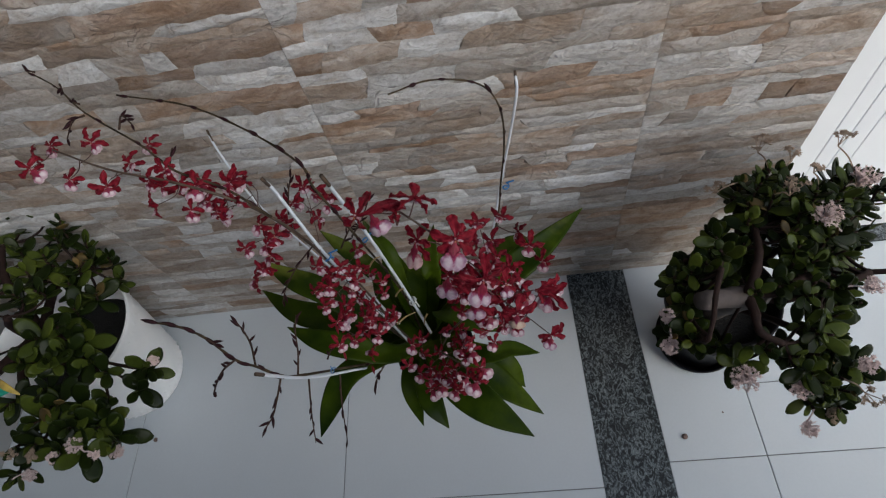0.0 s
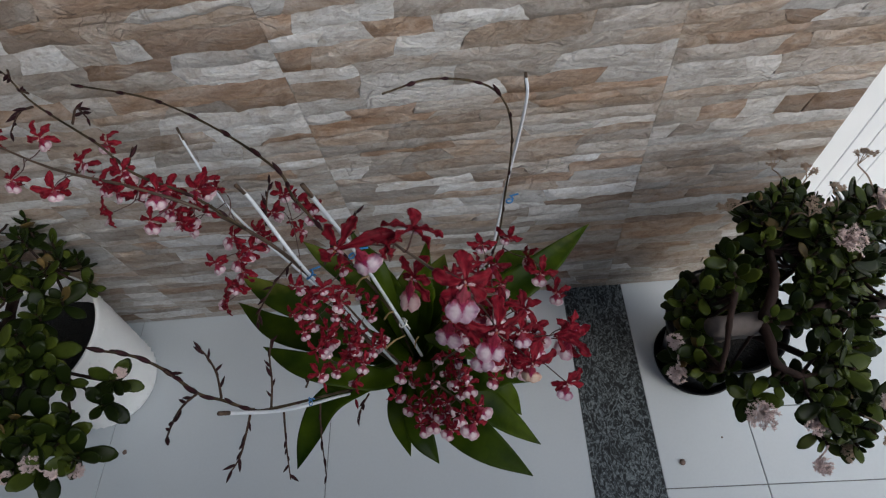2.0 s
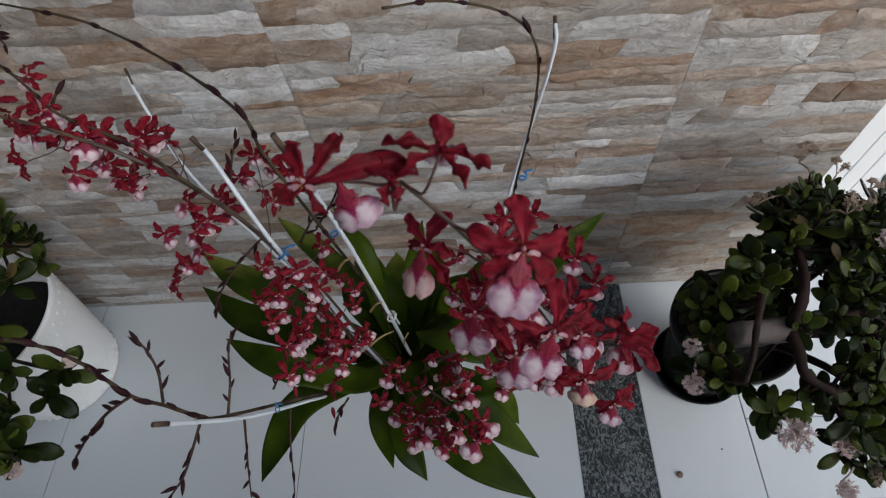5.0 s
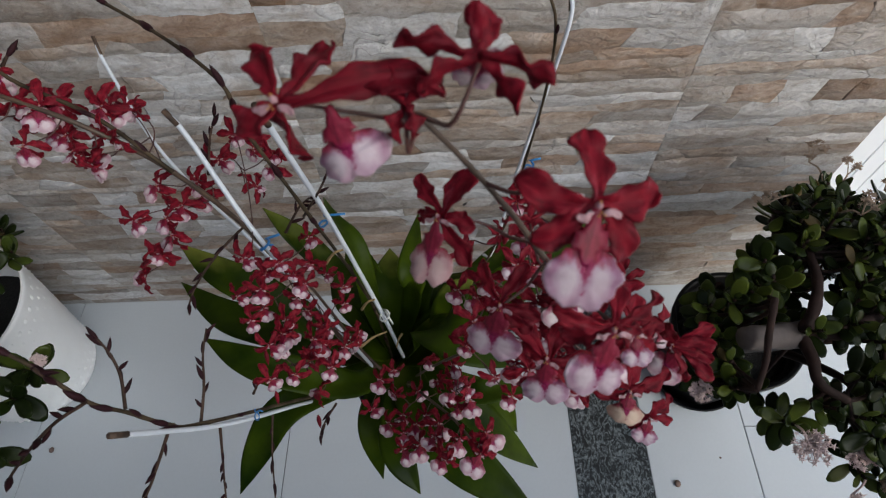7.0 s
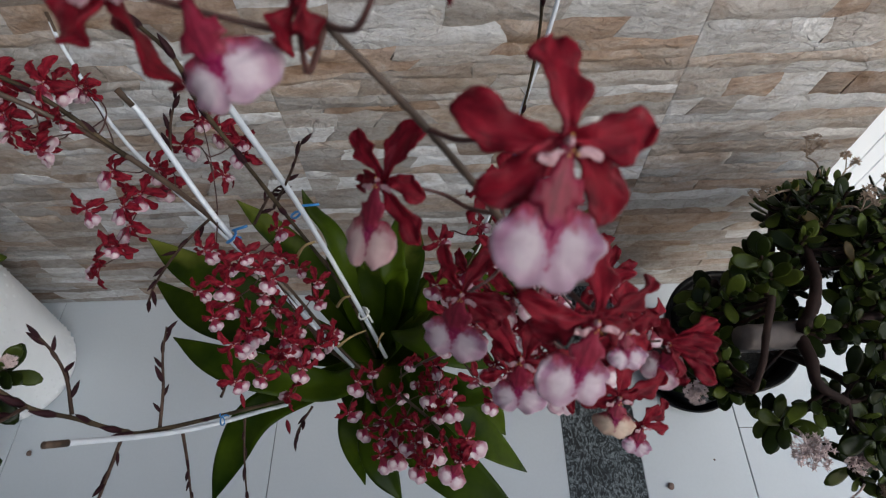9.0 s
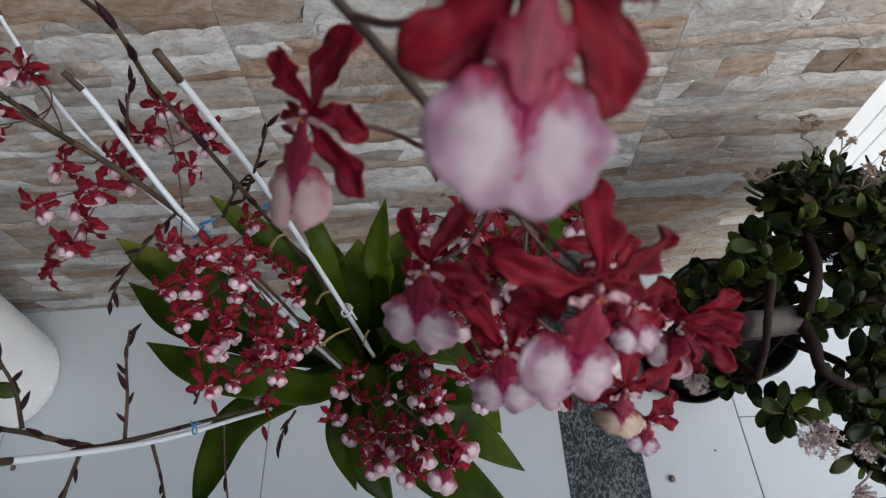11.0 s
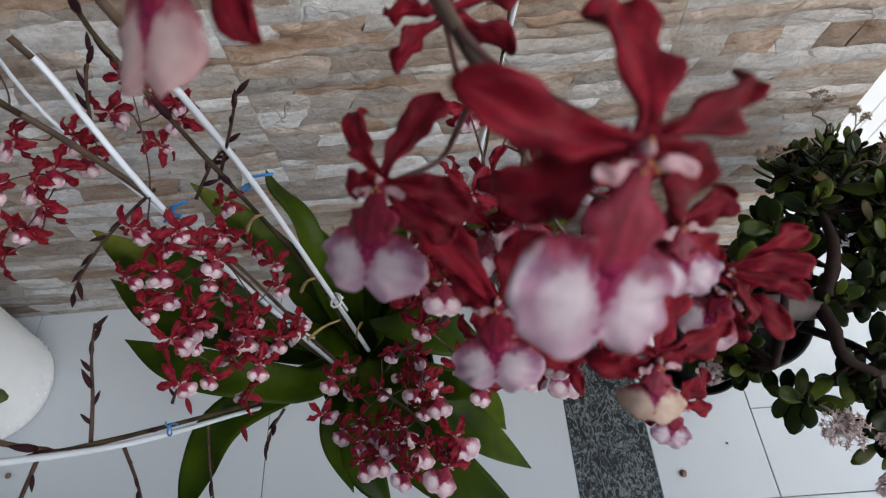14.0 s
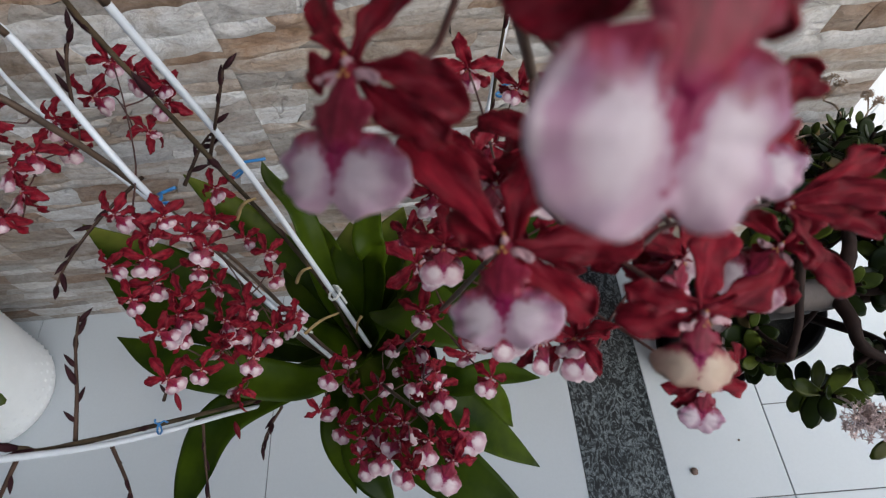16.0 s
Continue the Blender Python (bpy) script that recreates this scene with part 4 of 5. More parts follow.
mid_stem, mid_path = stalk("flower_stem", [(-0.380, -0.378, 0.57), (-0.402, -0.365, 0.620), (-0.414, -0.358, 0.690), (-0.421, -0.357, 0.745), (-0.425, -0.366, 0.790), (-0.432, -0.375, 0.810)], 0.0016, 0.0009, STEM, 6, 0.12)
spray(mid_path, mid_stem, [(-0.397, -0.370, 0.770), (-0.410, -0.399, 0.790), (-0.431, -0.418, 0.800), (-0.399, -0.405, 0.760), (-0.385, -0.418, 0.750), (-0.386, -0.384, 0.750), (-0.375, -0.396, 0.730), (-0.399, -0.427, 0.770), (-0.391, -0.436, 0.760),
                           (-0.414, -0.424, 0.790), (-0.433, -0.385, 0.820), (-0.437, -0.405, 0.810), (-0.410, -0.389, 0.820), (-0.404, -0.393, 0.800)], 1.05, 0.92)
spray(mid_path, mid_stem, [(-0.422, -0.446, 0.770), (-0.412, -0.443, 0.770), (-0.404, -0.445, 0.750), (-0.413, -0.414, 0.790), (-0.399, -0.422, 0.775), (-0.383, -0.381, 0.770), (-0.403, -0.358, 0.800), 
                           (-0.430, -0.398, 0.800), (-0.413, -0.428, 0.780), (-0.407, -0.402, 0.780), (-0.420, -0.392, 0.815), (-0.407, -0.391, 0.810), (-0.402, -0.379, 0.800)], 0.90, 0.92)
spray(mid_path, mid_stem, [(-0.427, -0.405, 0.790), (-0.396, -0.421, 0.765), (-0.391, -0.407, 0.760), (-0.412, -0.417, 0.780), (-0.405, -0.434, 0.770), (-0.418, -0.429, 0.790), (-0.381, -0.410, 0.740), (-0.390, -0.424, 0.755)], 1.0, 0.92, spread=0.8)
spray(mid_path, mid_stem, [(-0.453, -0.293, 0.830), (-0.464, -0.306, 0.820), (-0.441, -0.311, 0.800), (-0.428, -0.303, 0.820), (-0.447, -0.300, 0.825), (-0.436, -0.306, 0.812)], 1.0, 0.95, grow=1.2)
for at in ((-0.396, -0.461, 0.760), (-0.421, -0.432, 0.800), (-0.422, -0.448, 0.770)):
    closed_bud(at, 0.0065, (0.1, -0.7, -0.6), PETAL, mid_stem)

# bare arching stems
arch_stem, arch_path = stalk("arching_stem", [(-0.380, -0.352, 0.56), (-0.380, -0.352, 0.70), (-0.399, -0.350, 0.83), (-0.415, -0.342, 0.895), (-0.414, -0.344, 0.930), (-0.462, -0.304, 0.935), (-0.524, -0.266, 0.940), (-0.596, -0.243, 0.945)],
                             0.0014, 0.0007, STEM_DRY, 7, 0.22, "bare brown arching flower stem")
right_stem, right_path = stalk("arching_stem", [(-0.335, -0.350, 0.57), (-0.268, -0.294, 0.700), (-0.251, -0.287, 0.800), (-0.244, -0.289, 0.870), (-0.248, -0.301, 0.925), (-0.264, -0.297, 0.945), (-0.298, -0.309, 0.965), (-0.326, -0.340, 0.985)],
                               0.0011, 0.0006, STEM_DRY, 6, 0.22, "bare brown arching flower stem")
bare_stem, bare_path = stalk("arching_stem", [(-0.400, -0.385, 0.57), (-0.437, -0.412, 0.63), (-0.467, -0.466, 0.765), (-0.478, -0.471, 0.785), (-0.489, -0.470, 0.810), (-0.500, -0.469, 0.830), (-0.513, -0.459, 0.860), (-0.530, -0.453, 0.875), (-0.547, -0.453, 0.890)],
                             0.0016, 0.0009, STEM_DRY, 6, 0.15, "bare dark stem with side twigs of dry buds")
for twig in ([(-0.491, -0.468, 0.810), (-0.493, -0.452, 0.820), (-0.497, -0.442, 0.830), (-0.500, -0.437, 0.840)], [(-0.469, -0.465, 0.765), (-0.467, -0.446, 0.775), (-0.470, -0.426, 0.780), (-0.468, -0.411, 0.787)],
             [(-0.500, -0.469, 0.830), (-0.497, -0.484, 0.850), (-0.489, -0.501, 0.870), (-0.481, -0.516, 0.885)], [(-0.477, -0.472, 0.785), (-0.476, -0.495, 0.790), (-0.478, -0.510, 0.790), (-0.484, -0.521, 0.790)],
             [(-0.468, -0.462, 0.740), (-0.480, -0.475, 0.700), (-0.484, -0.489, 0.680), (-0.486, -0.508, 0.660)], [(-0.463, -0.433, 0.660), (-0.466, -0.459, 0.640), (-0.463, -0.500, 0.620)],
             [(-0.410, -0.427, 0.660), (-0.417, -0.440, 0.660), (-0.421, -0.452, 0.660)], [(-0.510, -0.461, 0.860), (-0.502, -0.466, 0.860)], [(-0.457, -0.435, 0.720), (-0.450, -0.428, 0.730)]):
    bud_twig(twig, bare_stem, 2, 0.0082)
for twig in ([(-0.453, -0.330, 0.790), (-0.470, -0.355, 0.790), (-0.480, -0.380, 0.790), (-0.482, -0.398, 0.790)], [(-0.468, -0.319, 0.830), (-0.461, -0.308, 0.850), (-0.456, -0.297, 0.860)]):
    bud_twig(twig, long_stem, 2, 0.0075)
for twig in ([(-0.410, -0.335, 0.800), (-0.387, -0.341, 0.840), (-0.376, -0.337, 0.860)], [(-0.421, -0.348, 0.800), (-0.411, -0.335, 0.810), (-0.401, -0.334, 0.820)]):
    bud_twig(twig, mid_stem, 2, 0.0070)

def bracts(path, stem, every, size):
    """Dark pointed scales that hug a stem at its joints."""
    for i in range(2, len(path) - 1, every):
        d = (path[i + 1] - path[i]).normalized()
        w = d + Vector((frng.uniform(-0.16, 0.16), frng.uniform(-0.16, 0.16), frng.uniform(-0.1, 0.16)))
        closed_bud(path[i], size * frng.uniform(0.8, 1.2), w, BUD, stem, "bract", 0.80)


bracts(arch_path, arch_stem, 3, 0.0085)
bracts(right_path, right_stem, 4, 0.0070)
bracts(bare_path, bare_stem, 4, 0.0085)
bracts(arm_path, arm_stem, 4, 0.0060)

# wire stakes
def stake(points, tip, r=0.0016):
    path = glide(points, 6)
    ob = part("stake", tube(path, r, r, 8), STAKE, orchid, "white plastic-coated wire stake")
    d = (path[-1] - path[-2]).normalized()
    part("tape", tube([path[-1] - d * tip, path[-1] - d * tip * 0.5, path[-1] + d * 0.001], r * 1.06, r * 1.06, 8), STAKE_TIP, ob)
    return ob


stake([(-0.396, -0.366, 0.565), (-0.424, -0.350, 0.670), (-0.468, -0.320, 0.745), (-0.509, -0.293, 0.820), (-0.539, -0.250, 0.862), (-0.547, -0.233, 0.876)], 0.012, 0.0012)
stake([(-0.395, -0.371, 0.580), (-0.404, -0.372, 0.660), (-0.434, -0.357, 0.800), (-0.465, -0.319, 0.865), (-0.473, -0.313, 0.882)], 0.010, 0.0017)
stake([(-0.363, -0.367, 0.600), (-0.370, -0.363, 0.700), (-0.391, -0.339, 0.800), (-0.397, -0.346, 0.885), (-0.399, -0.350, 0.918)], 0.016, 0.0018)
stake([(-0.280, -0.266, 0.620), (-0.273, -0.288, 0.665), (-0.252, -0.264, 0.760), (-0.229, -0.253, 0.875), (-0.227, -0.236, 0.896)], 0.014, 0.0014)
stake([(-0.405, -0.385, 0.56), (-0.437, -0.406, 0.600), (-0.447, -0.429, 0.660), (-0.457, -0.453, 0.720), (-0.465, -0.470, 0.770), (-0.468, -0.491, 0.850)], 0.012, 0.0016)


def tie(at, axis, r, material, tail, wire=0.0009):
    """A twist of coated wire round stake and stem, with loose ends."""
    a = Vector(axis).normalized()
    u = a.orthogonal().normalized()
    v = a.cross(u)
    path = [Vector(at) + r * (u * math.cos(k * 0.7) + v * math.sin(k * 0.7)) + a * (0.0006 * k - 0.004) for k in range(11)]
    path += [path[-1] + Vector(tail) * s for s in (0.35, 0.7, 1.0)]
    part("tie", tube(path, wire, wire, 6), material, orchid, "twisted wire tie")


tie((-0.434, -0.357, 0.800), (-0.35, 0.35, 0.8), 0.0042, TIE_BLUE, (0.010, 0.002, 0.002))
tie((-0.399, -0.333, 0.790), (-0.2, 0.1, 0.9), 0.0042, TIE_BLUE, (0.016, 0.0, 0.001))
tie((-0.442, -0.457, 0.745), (-0.3, -0.3, 0.8), 0.0030, TIE_BLUE, (0.001, 0.001, 0.002), 0.0005)
tie((-0.246, -0.273, 0.770), (0, 0, 1), 0.0034, TIE_BLUE, (0.009, 0.0, 0.002))
tie((-0.367, -0.367, 0.700), (-0.2, 0.0, 0.9), 0.0046, TIE_WHITE, (0.006, -0.008, -0.012))
tie((-0.399, -0.382, 0.680), (-0.4, 0.1, 0.8), 0.0046, TIE_WHITE, (0.012, -0.006, -0.006))
for a, b in (((-0.385, -0.394, 0.700), (-0.366, -0.377, 0.690)), ((-0.375, -0.384, 0.750), (-0.364, -0.381, 0.760)), ((-0.390, -0.373, 0.800), (-0.377, -0.369, 0.810)), ((-0.357, -0.367, 0.660), (-0.363, -0.376, 0.650))):
    mid = (Vector(a) + Vector(b)) / 2 + Vector((0, 0, 0.004))
    part("sheath", tube(glide([a, mid, b], 4), 0.0012, 0.0007, 5), DRY_SHEATH, orchid, "dry papery bract")


# strap leaves
def strap_leaf(points, width, twist=0.0, fold=0.25, label=""):
    path = glide(points, 7)
    n = len(path)
    grid = []
    for i, q in enumerate(path):
        s = i / (n - 1)
        d = (path[min(i + 1, n - 1)] - path[max(i - 1, 0)]).normalized()
        side = d.cross(Vector((0, 0, 1)))
        side = side.normalized() if side.length > 0.05 else Vector((1, 0, 0))
        up = side.cross(d).normalized()
        a = radians(twist) * s
        side, up = side * math.cos(a) + up * math.sin(a), up * math.cos(a) - side * math.sin(a)
        half = width * 0.5 * (0.45 + 0.55 * math.sin(math.pi * min(1, 0.12 + s * 0.62))) * (1 - max(0.0, (s - 0.55) / 0.45) ** 2.2)
        half = max(half, 0.0004)
        row = []
        for j in range(9):
            v = j / 4 - 1
            row.append(q + side * v * half + up * (fold * half * (abs(v) ** 1.3) + 0.02 * half * math.sin(9 * s + 3 * v)))
        grid.append(row)
    return part("leaf", shell(grid, 0.0012), ORCHID_LEAF, orchid, label)


B = BASE + Vector((0, 0, 0.04))
strap_leaf([B, (-0.323, -0.394, 0.560), (-0.281, -0.422, 0.530), (-0.226, -0.449, 0.455)], 0.0405, 10)
strap_leaf([B, (-0.324, -0.376, 0.540), (-0.273, -0.392, 0.520), (-0.248, -0.415, 0.480)], 0.0352, 0)
strap_leaf([B, (-0.343, -0.422, 0.600), (-0.304, -0.468, 0.620), (-0.246, -0.508, 0.605)], 0.0440, -8, label="green leaf with a yellowing tip")
strap_leaf([B, (-0.370, -0.404, 0.580), (-0.364, -0.456, 0.610), (-0.345, -0.490, 0.597)], 0.0317, 0)
strap_leaf([B, (-0.392, -0.392, 0.560), (-0.397, -0.428, 0.560), (-0.390, -0.467, 0.520)], 0.0282, 0)
strap_leaf([B, (-0.423, -0.392, 0.600), (-0.462, -0.423, 0.630), (-0.489, -0.454, 0.610), (-0.507, -0.487, 0.590)], 0.0317, 15)
strap_leaf([B, (-0.402, -0.399, 0.620), (-0.448, -0.401, 0.655), (-0.488, -0.392, 0.670), (-0.531, -0.370, 0.670)], 0.0325, -10)
strap_leaf([B, (-0.433, -0.349, 0.620), (-0.484, -0.330, 0.670), (-0.520, -0.316, 0.690), (-0.559, -0.290, 0.700)], 0.0352, -12)
strap_leaf([B, (-0.442, -0.343, 0.560), (-0.501, -0.332, 0.590), (-0.553, -0.316, 0.600), (-0.609, -0.276, 0.600)], 0.0400, -5)
strap_leaf([B, (-0.390, -0.330, 0.620), (-0.400, -0.289, 0.680), (-0.422, -0.261, 0.690), (-0.438, -0.228, 0.680)], 0.0210, -60)
strap_leaf([B, (-0.405, -0.310, 0.610), (-0.440, -0.287, 0.660), (-0.462, -0.275, 0.690), (-0.482, -0.262, 0.712)], 0.0270, -20)
strap_leaf([B, (-0.350, -0.320, 0.640), (-0.349, -0.310, 0.680), (-0.344, -0.244, 0.668)], 0.0240, 0)
strap_leaf([B, (-0.335, -0.360, 0.640), (-0.322, -0.378, 0.695), (-0.296, -0.396, 0.700), (-0.264, -0.408, 0.685)], 0.0430, 0)
strap_leaf([B, (-0.310, -0.330, 0.610), (-0.230, -0.296, 0.640), (-0.146, -0.227, 0.640)], 0.0405, -25)
strap_leaf([B, (-0.320, -0.310, 0.580), (-0.249, -0.241, 0.580), (-0.206, -0.221, 0.560)], 0.0352, 0)
strap_leaf([B, (-0.300, -0.400, 0.590), (-0.261, -0.393, 0.580), (-0.225, -0.394, 0.560)], 0.0264, 20)
strap_leaf([B, (-0.330, -0.360, 0.600), (-0.312, -0.336, 0.660), (-0.292, -0.319, 0.670)], 0.0317, 0)
for tip, wide in (((-0.382, -0.242, 0.600), 0.040), ((-0.333, -0.220, 0.585), 0.042), ((-0.282, -0.252, 0.560), 0.044), ((-0.430, -0.225, 0.600), 0.036), ((-0.450, -0.271, 0.580), 0.036)):
    mid = (B + Vector(tip)) / 2 + Vector((0, 0, 0.022))
    strap_leaf([B - Vector((0, 0, 0.02)), mid, tip], wide, 6)
for k in range(7):
    a = k * 2.4
    q = BASE + Vector((0.026 * math.cos(a), 0.026 * math.sin(a), -0.045))
    bm = lathe([(0.006, 0.0), (0.016, 0.02), (0.017, 0.045), (0.010, 0.075), (0.003, 0.090)], 10, q)
    part("pseudobulb", bm, ORCHID_LEAF, orchid, "swollen green pseudobulb")
part("pot", lathe([(0.042, 0.385), (0.046, 0.389), (0.056, 0.46), (0.059, 0.462), (0.060, 0.485), (0.057, 0.486), (0.053, 0.46)], 32, (BASE.x, BASE.y, 0.001)), BLACK_POT, orchid, "small dark plastic pot")
stand = tagged(new("plant_stand"), "slim dark metal stand under the orchid pot", "plant stand")
part("foot", lathe([(0.013, 0.0), (0.014, 0.003), (0.011, 0.007), (0.005, 0.009)], 24, (BASE.x + 0.005, BASE.y + 0.075, 0.0005)), BLACK_POT, stand)
part("pole", tube([Vector((BASE.x + 0.005, BASE.y + 0.075, 0.004)), Vector((BASE.x + 0.004, BASE.y + 0.06, 0.12)), Vector((BASE.x, BASE.y, 0.378))], 0.006, 0.006, 12), BLACK_POT, stand)
part("plate", lathe([(0.010, 0.376), (0.036, 0.380), (0.037, 0.3855)], 24, (BASE.x, BASE.y, 0.0)), BLACK_POT, stand)
part("soil", lathe([(0.048, 0.40), (0.053, 0.462), (0.036, 0.470), (0.01, 0.472)], 24, (BASE.x, BASE.y, 0.001)), SOIL, orchid)


# ---- two jade plants ----
def jade_leaf_mesh(name, material, length, width):
    """A thick, spoon-shaped leaf along +y."""
    rows, segs = 7, 8
    bm = bmesh.new()
    rings = []
    for i in range(rows):
        s = i / (rows - 1)
        half = width * 0.5 * (0.16 + 0.84 * math.sin(math.pi * (0.04 + 0.92 * s ** 1.35)) ** 0.8) if i < rows - 1 else width * 0.12
        t = 0.0016 * (0.6 + 0.5 * math.sin(math.pi * s))
        z = length * 0.13 * s * s
        rings.append([bm.verts.new((half * math.cos(2 * math.pi * k / segs), s * length, z + t * math.sin(2 * math.pi * k / segs) + 0.16 * half * abs(math.cos(2 * math.pi * k / segs)) ** 2)) for k in range(segs)])
    for a, b in zip(rings, rings[1:]):
        for k in range(segs):
            bm.faces.new((a[k], a[(k + 1) % segs], b[(k + 1) % segs], b[k]))
    bm.faces.new(rings[0][::-1])
    bm.faces.new(rings[-1])
    bmesh.ops.recalc_face_normals(bm, faces=bm.faces[:])
    me = bpy.data.meshes.new(name)
    bm.to_mesh(me)
    bm.free()
    me.shade_smooth()
    me.materials.append(material)
    return me


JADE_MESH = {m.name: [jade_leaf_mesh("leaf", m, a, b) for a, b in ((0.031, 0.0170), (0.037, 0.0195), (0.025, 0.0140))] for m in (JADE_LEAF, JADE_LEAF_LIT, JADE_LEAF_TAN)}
jrng = random.Random(23)


def bloom_head(at, up, r, material, parent, foot):
    """A head of tiny five-pointed stars on forked stalks: flat and full in bloom, loose and broken up once dry."""
    bm = bmesh.new()
    up = Vector(up).normalized()
    u = up.orthogonal().normalized()
    v = up.cross(u)
    root = Vector(at) - up * r * 1.4
    tube(glide([root, (root + foot) / 2 + Vector((0, 0, 0.006)), foot], 4), 0.0009, 0.0014, 5, bm)
    dry = material is JADE_DRY
    forks = [Vector(at) + (u * math.cos(q) + v * math.sin(q)) * r * jrng.uniform(0.5, 1.1) + up * r * jrng.uniform(-0.3, 0.5) for q in (jrng.uniform(0, 1.0) + 1.57 * k for k in range(4))]
    for f in forks if dry else ():
        tube([root, (root + f) / 2 + up * r * 0.1, f], 0.0007, 0.0005, 4, bm)
    for k in range(int(30 + r * 1500) if dry else int(50 + r * 2600)):
        a, d = jrng.uniform(0, 6.283), r * math.sqrt(jrng.random())
        if dry:
            f = forks[k % 4]
            c = f + (u * math.cos(a) + v * math.sin(a)) * d * 0.42 + up * jrng.uniform(-0.3, 0.3) * r
            tube([f, c], 0.0004, 0.0003, 3, bm)
        else:
            c = Vector(at) + u * d * math.cos(a) + v * d * math.sin(a) + up * jrng.uniform(-0.55, 0.25) * r
            tube([root, (root + c) / 2 + up * r * 0.15, c], 0.0004, 0.0003, 3, bm)
        n = (up + 0.7 * Vector((jrng.uniform(-1, 1), jrng.uniform(-1, 1), jrng.uniform(-1, 1)))).normalized()
        e1 = n.orthogonal().normalized()
        e2 = n.cross(e1)
        s = jrng.uniform(0.0026, 0.0040)
        mid = bm.verts.new(c + n * 0.0008)
        low = bm.verts.new(c - n * 0.0008)
        ring = [bm.verts.new(c + (s if q % 2 == 0 else s * 0.38) * (e1 * math.cos(q * 0.6283) + e2 * math.sin(q * 0.6283)) + n * (0.001 if q % 2 == 0 else 0)) for q in range(10)]
        for q in range(10):
            bm.faces.new((mid, ring[q], ring[(q + 1) % 10]))
            bm.faces.new((low, ring[(q + 1) % 10], ring[q]))
    return part("flower_head", bm, material, parent, smooth=False)


def jade(thing, trunk, limbs, tips, heads, middle, lit, limit=295, under=0, twin=1, scale=1.1):
    """Trunk, limbs, a rosette of paired leaves at every tip, and heads of bloom."""
    part("trunk", tube(glide(trunk[0], 6), trunk[1], trunk[2], 12, None, 0.10), JADE_STUMP if trunk[3] else JADE_BARK, thing, "thick grey-brown trunk")
    limb_obs = []
    for pts, r0, r1 in limbs:
        path = glide(pts, 6)
        limb_obs.append((part("limb", tube(path, r0, r1, 9, None, 0.12), JADE_BARK, thing), path))
    made = 0
    rest = {k: bmesh.new() for k in JADE_MESH}
    tips = [Vector(t) for t in tips]
    tips += [t + Vector((jrng.choice((-1, 1)) * jrng.uniform(0.010, 0.020), jrng.choice((-1, 1)) * jrng.uniform(0.006, 0.018), jrng.uniform(-0.03, 0.004))) for k in range(twin) for t in tips[::2]]
    tips += [t + Vector((jrng.uniform(-0.035, 0.02), jrng.uniform(-0.025, 0.025), jrng.uniform(-0.10, -0.03))) for k in range(under) for t in tips if t.x < -1.13]
    for tip in tips:
        limb, path = min(limb_obs, key=lambda lp: min((q - tip).length for q in lp[1]))
        near = min(path, key=lambda q: (q - tip).length + max(0, q.z - tip.z))
        axis = ((tip - Vector(middle)).normalized() * 0.7 + Vector((jrng.uniform(-0.3, 0.3), jrng.uniform(-0.3, 0.1), 0.75))).normalized()
        base = tip - axis * 0.03
        part("twig", tube(glide([near, (near + base) / 2 + Vector((0, 0, -0.012)), base, tip], 4), 0.0027, 0.0019, 6), JADE_BARK, limb)
        u = axis.orthogonal().normalized()
        u = Matrix.Rotation(jrng.uniform(0, 6.28), 3, axis) @ u
        size = jrng.uniform(0.78, 1.12) * scale
        for level in range(5):
            for sgn in (0, 1):
                if jrng.random() < (0.45, 0.10, 0.10, 0.10, 0.25)[level]:
                    continue
                open_ = (24, 46, 64, 80, 96)[level] + jrng.uniform(-10, 10)
                grow = (0.45, 0.72, 0.95, 1.05, 1.0)[level] * size
                d = Matrix.Rotation(math.pi * sgn + level * math.pi / 2 + jrng.uniform(-0.25, 0.25), 3, axis) @ u
                y = (d * math.sin(radians(open_)) + axis * math.cos(radians(open_))).normalized()
                zax = (axis - axis.dot(y) * y).normalized() if abs(axis.dot(y)) < 0.999 else d
                zax = zax if open_ > 8 else -d
                xax = y.cross(zax).normalized()
                roll = Matrix.Rotation(jrng.uniform(-0.35, 0.35), 3, y)
                m = Matrix.Translation(tip - axis * 0.010 * level) @ (roll @ Matrix((xax, y, zax)).transposed()).to_4x4() @ Matrix.Scale(grow, 4)
                # lit: share of leaves that get the brighter, lit copy
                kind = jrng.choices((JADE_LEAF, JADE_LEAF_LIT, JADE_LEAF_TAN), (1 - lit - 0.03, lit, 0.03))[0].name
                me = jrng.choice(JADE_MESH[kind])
                if made < limit:
                    ob = new("leaf", me)
                    ob.matrix_world = m
                    ob.parent = thing
                    made += 1
                else:
                    n0 = len(rest[kind].verts)
                    rest[kind].from_mesh(me)
                    rest[kind].verts.ensure_lookup_table()
                    bmesh.ops.transform(rest[kind], matrix=m, verts=rest[kind].verts[n0:])
    for kind, bm in rest.items():
        if len(bm.verts):
            tagged(part("foliage", bm, bpy.data.materials[kind], thing), kind="stuff")
        else:
            bm.free()
    for at, r, dry in heads:
        r = r * 0.64
        bloom_head(at, Vector(at) - Vector(middle) + Vector((0, 0, 0.25)), r, JADE_DRY if dry else JADE_BLOOM, thing, min(tips, key=lambda q: (q - Vector(at)).length))


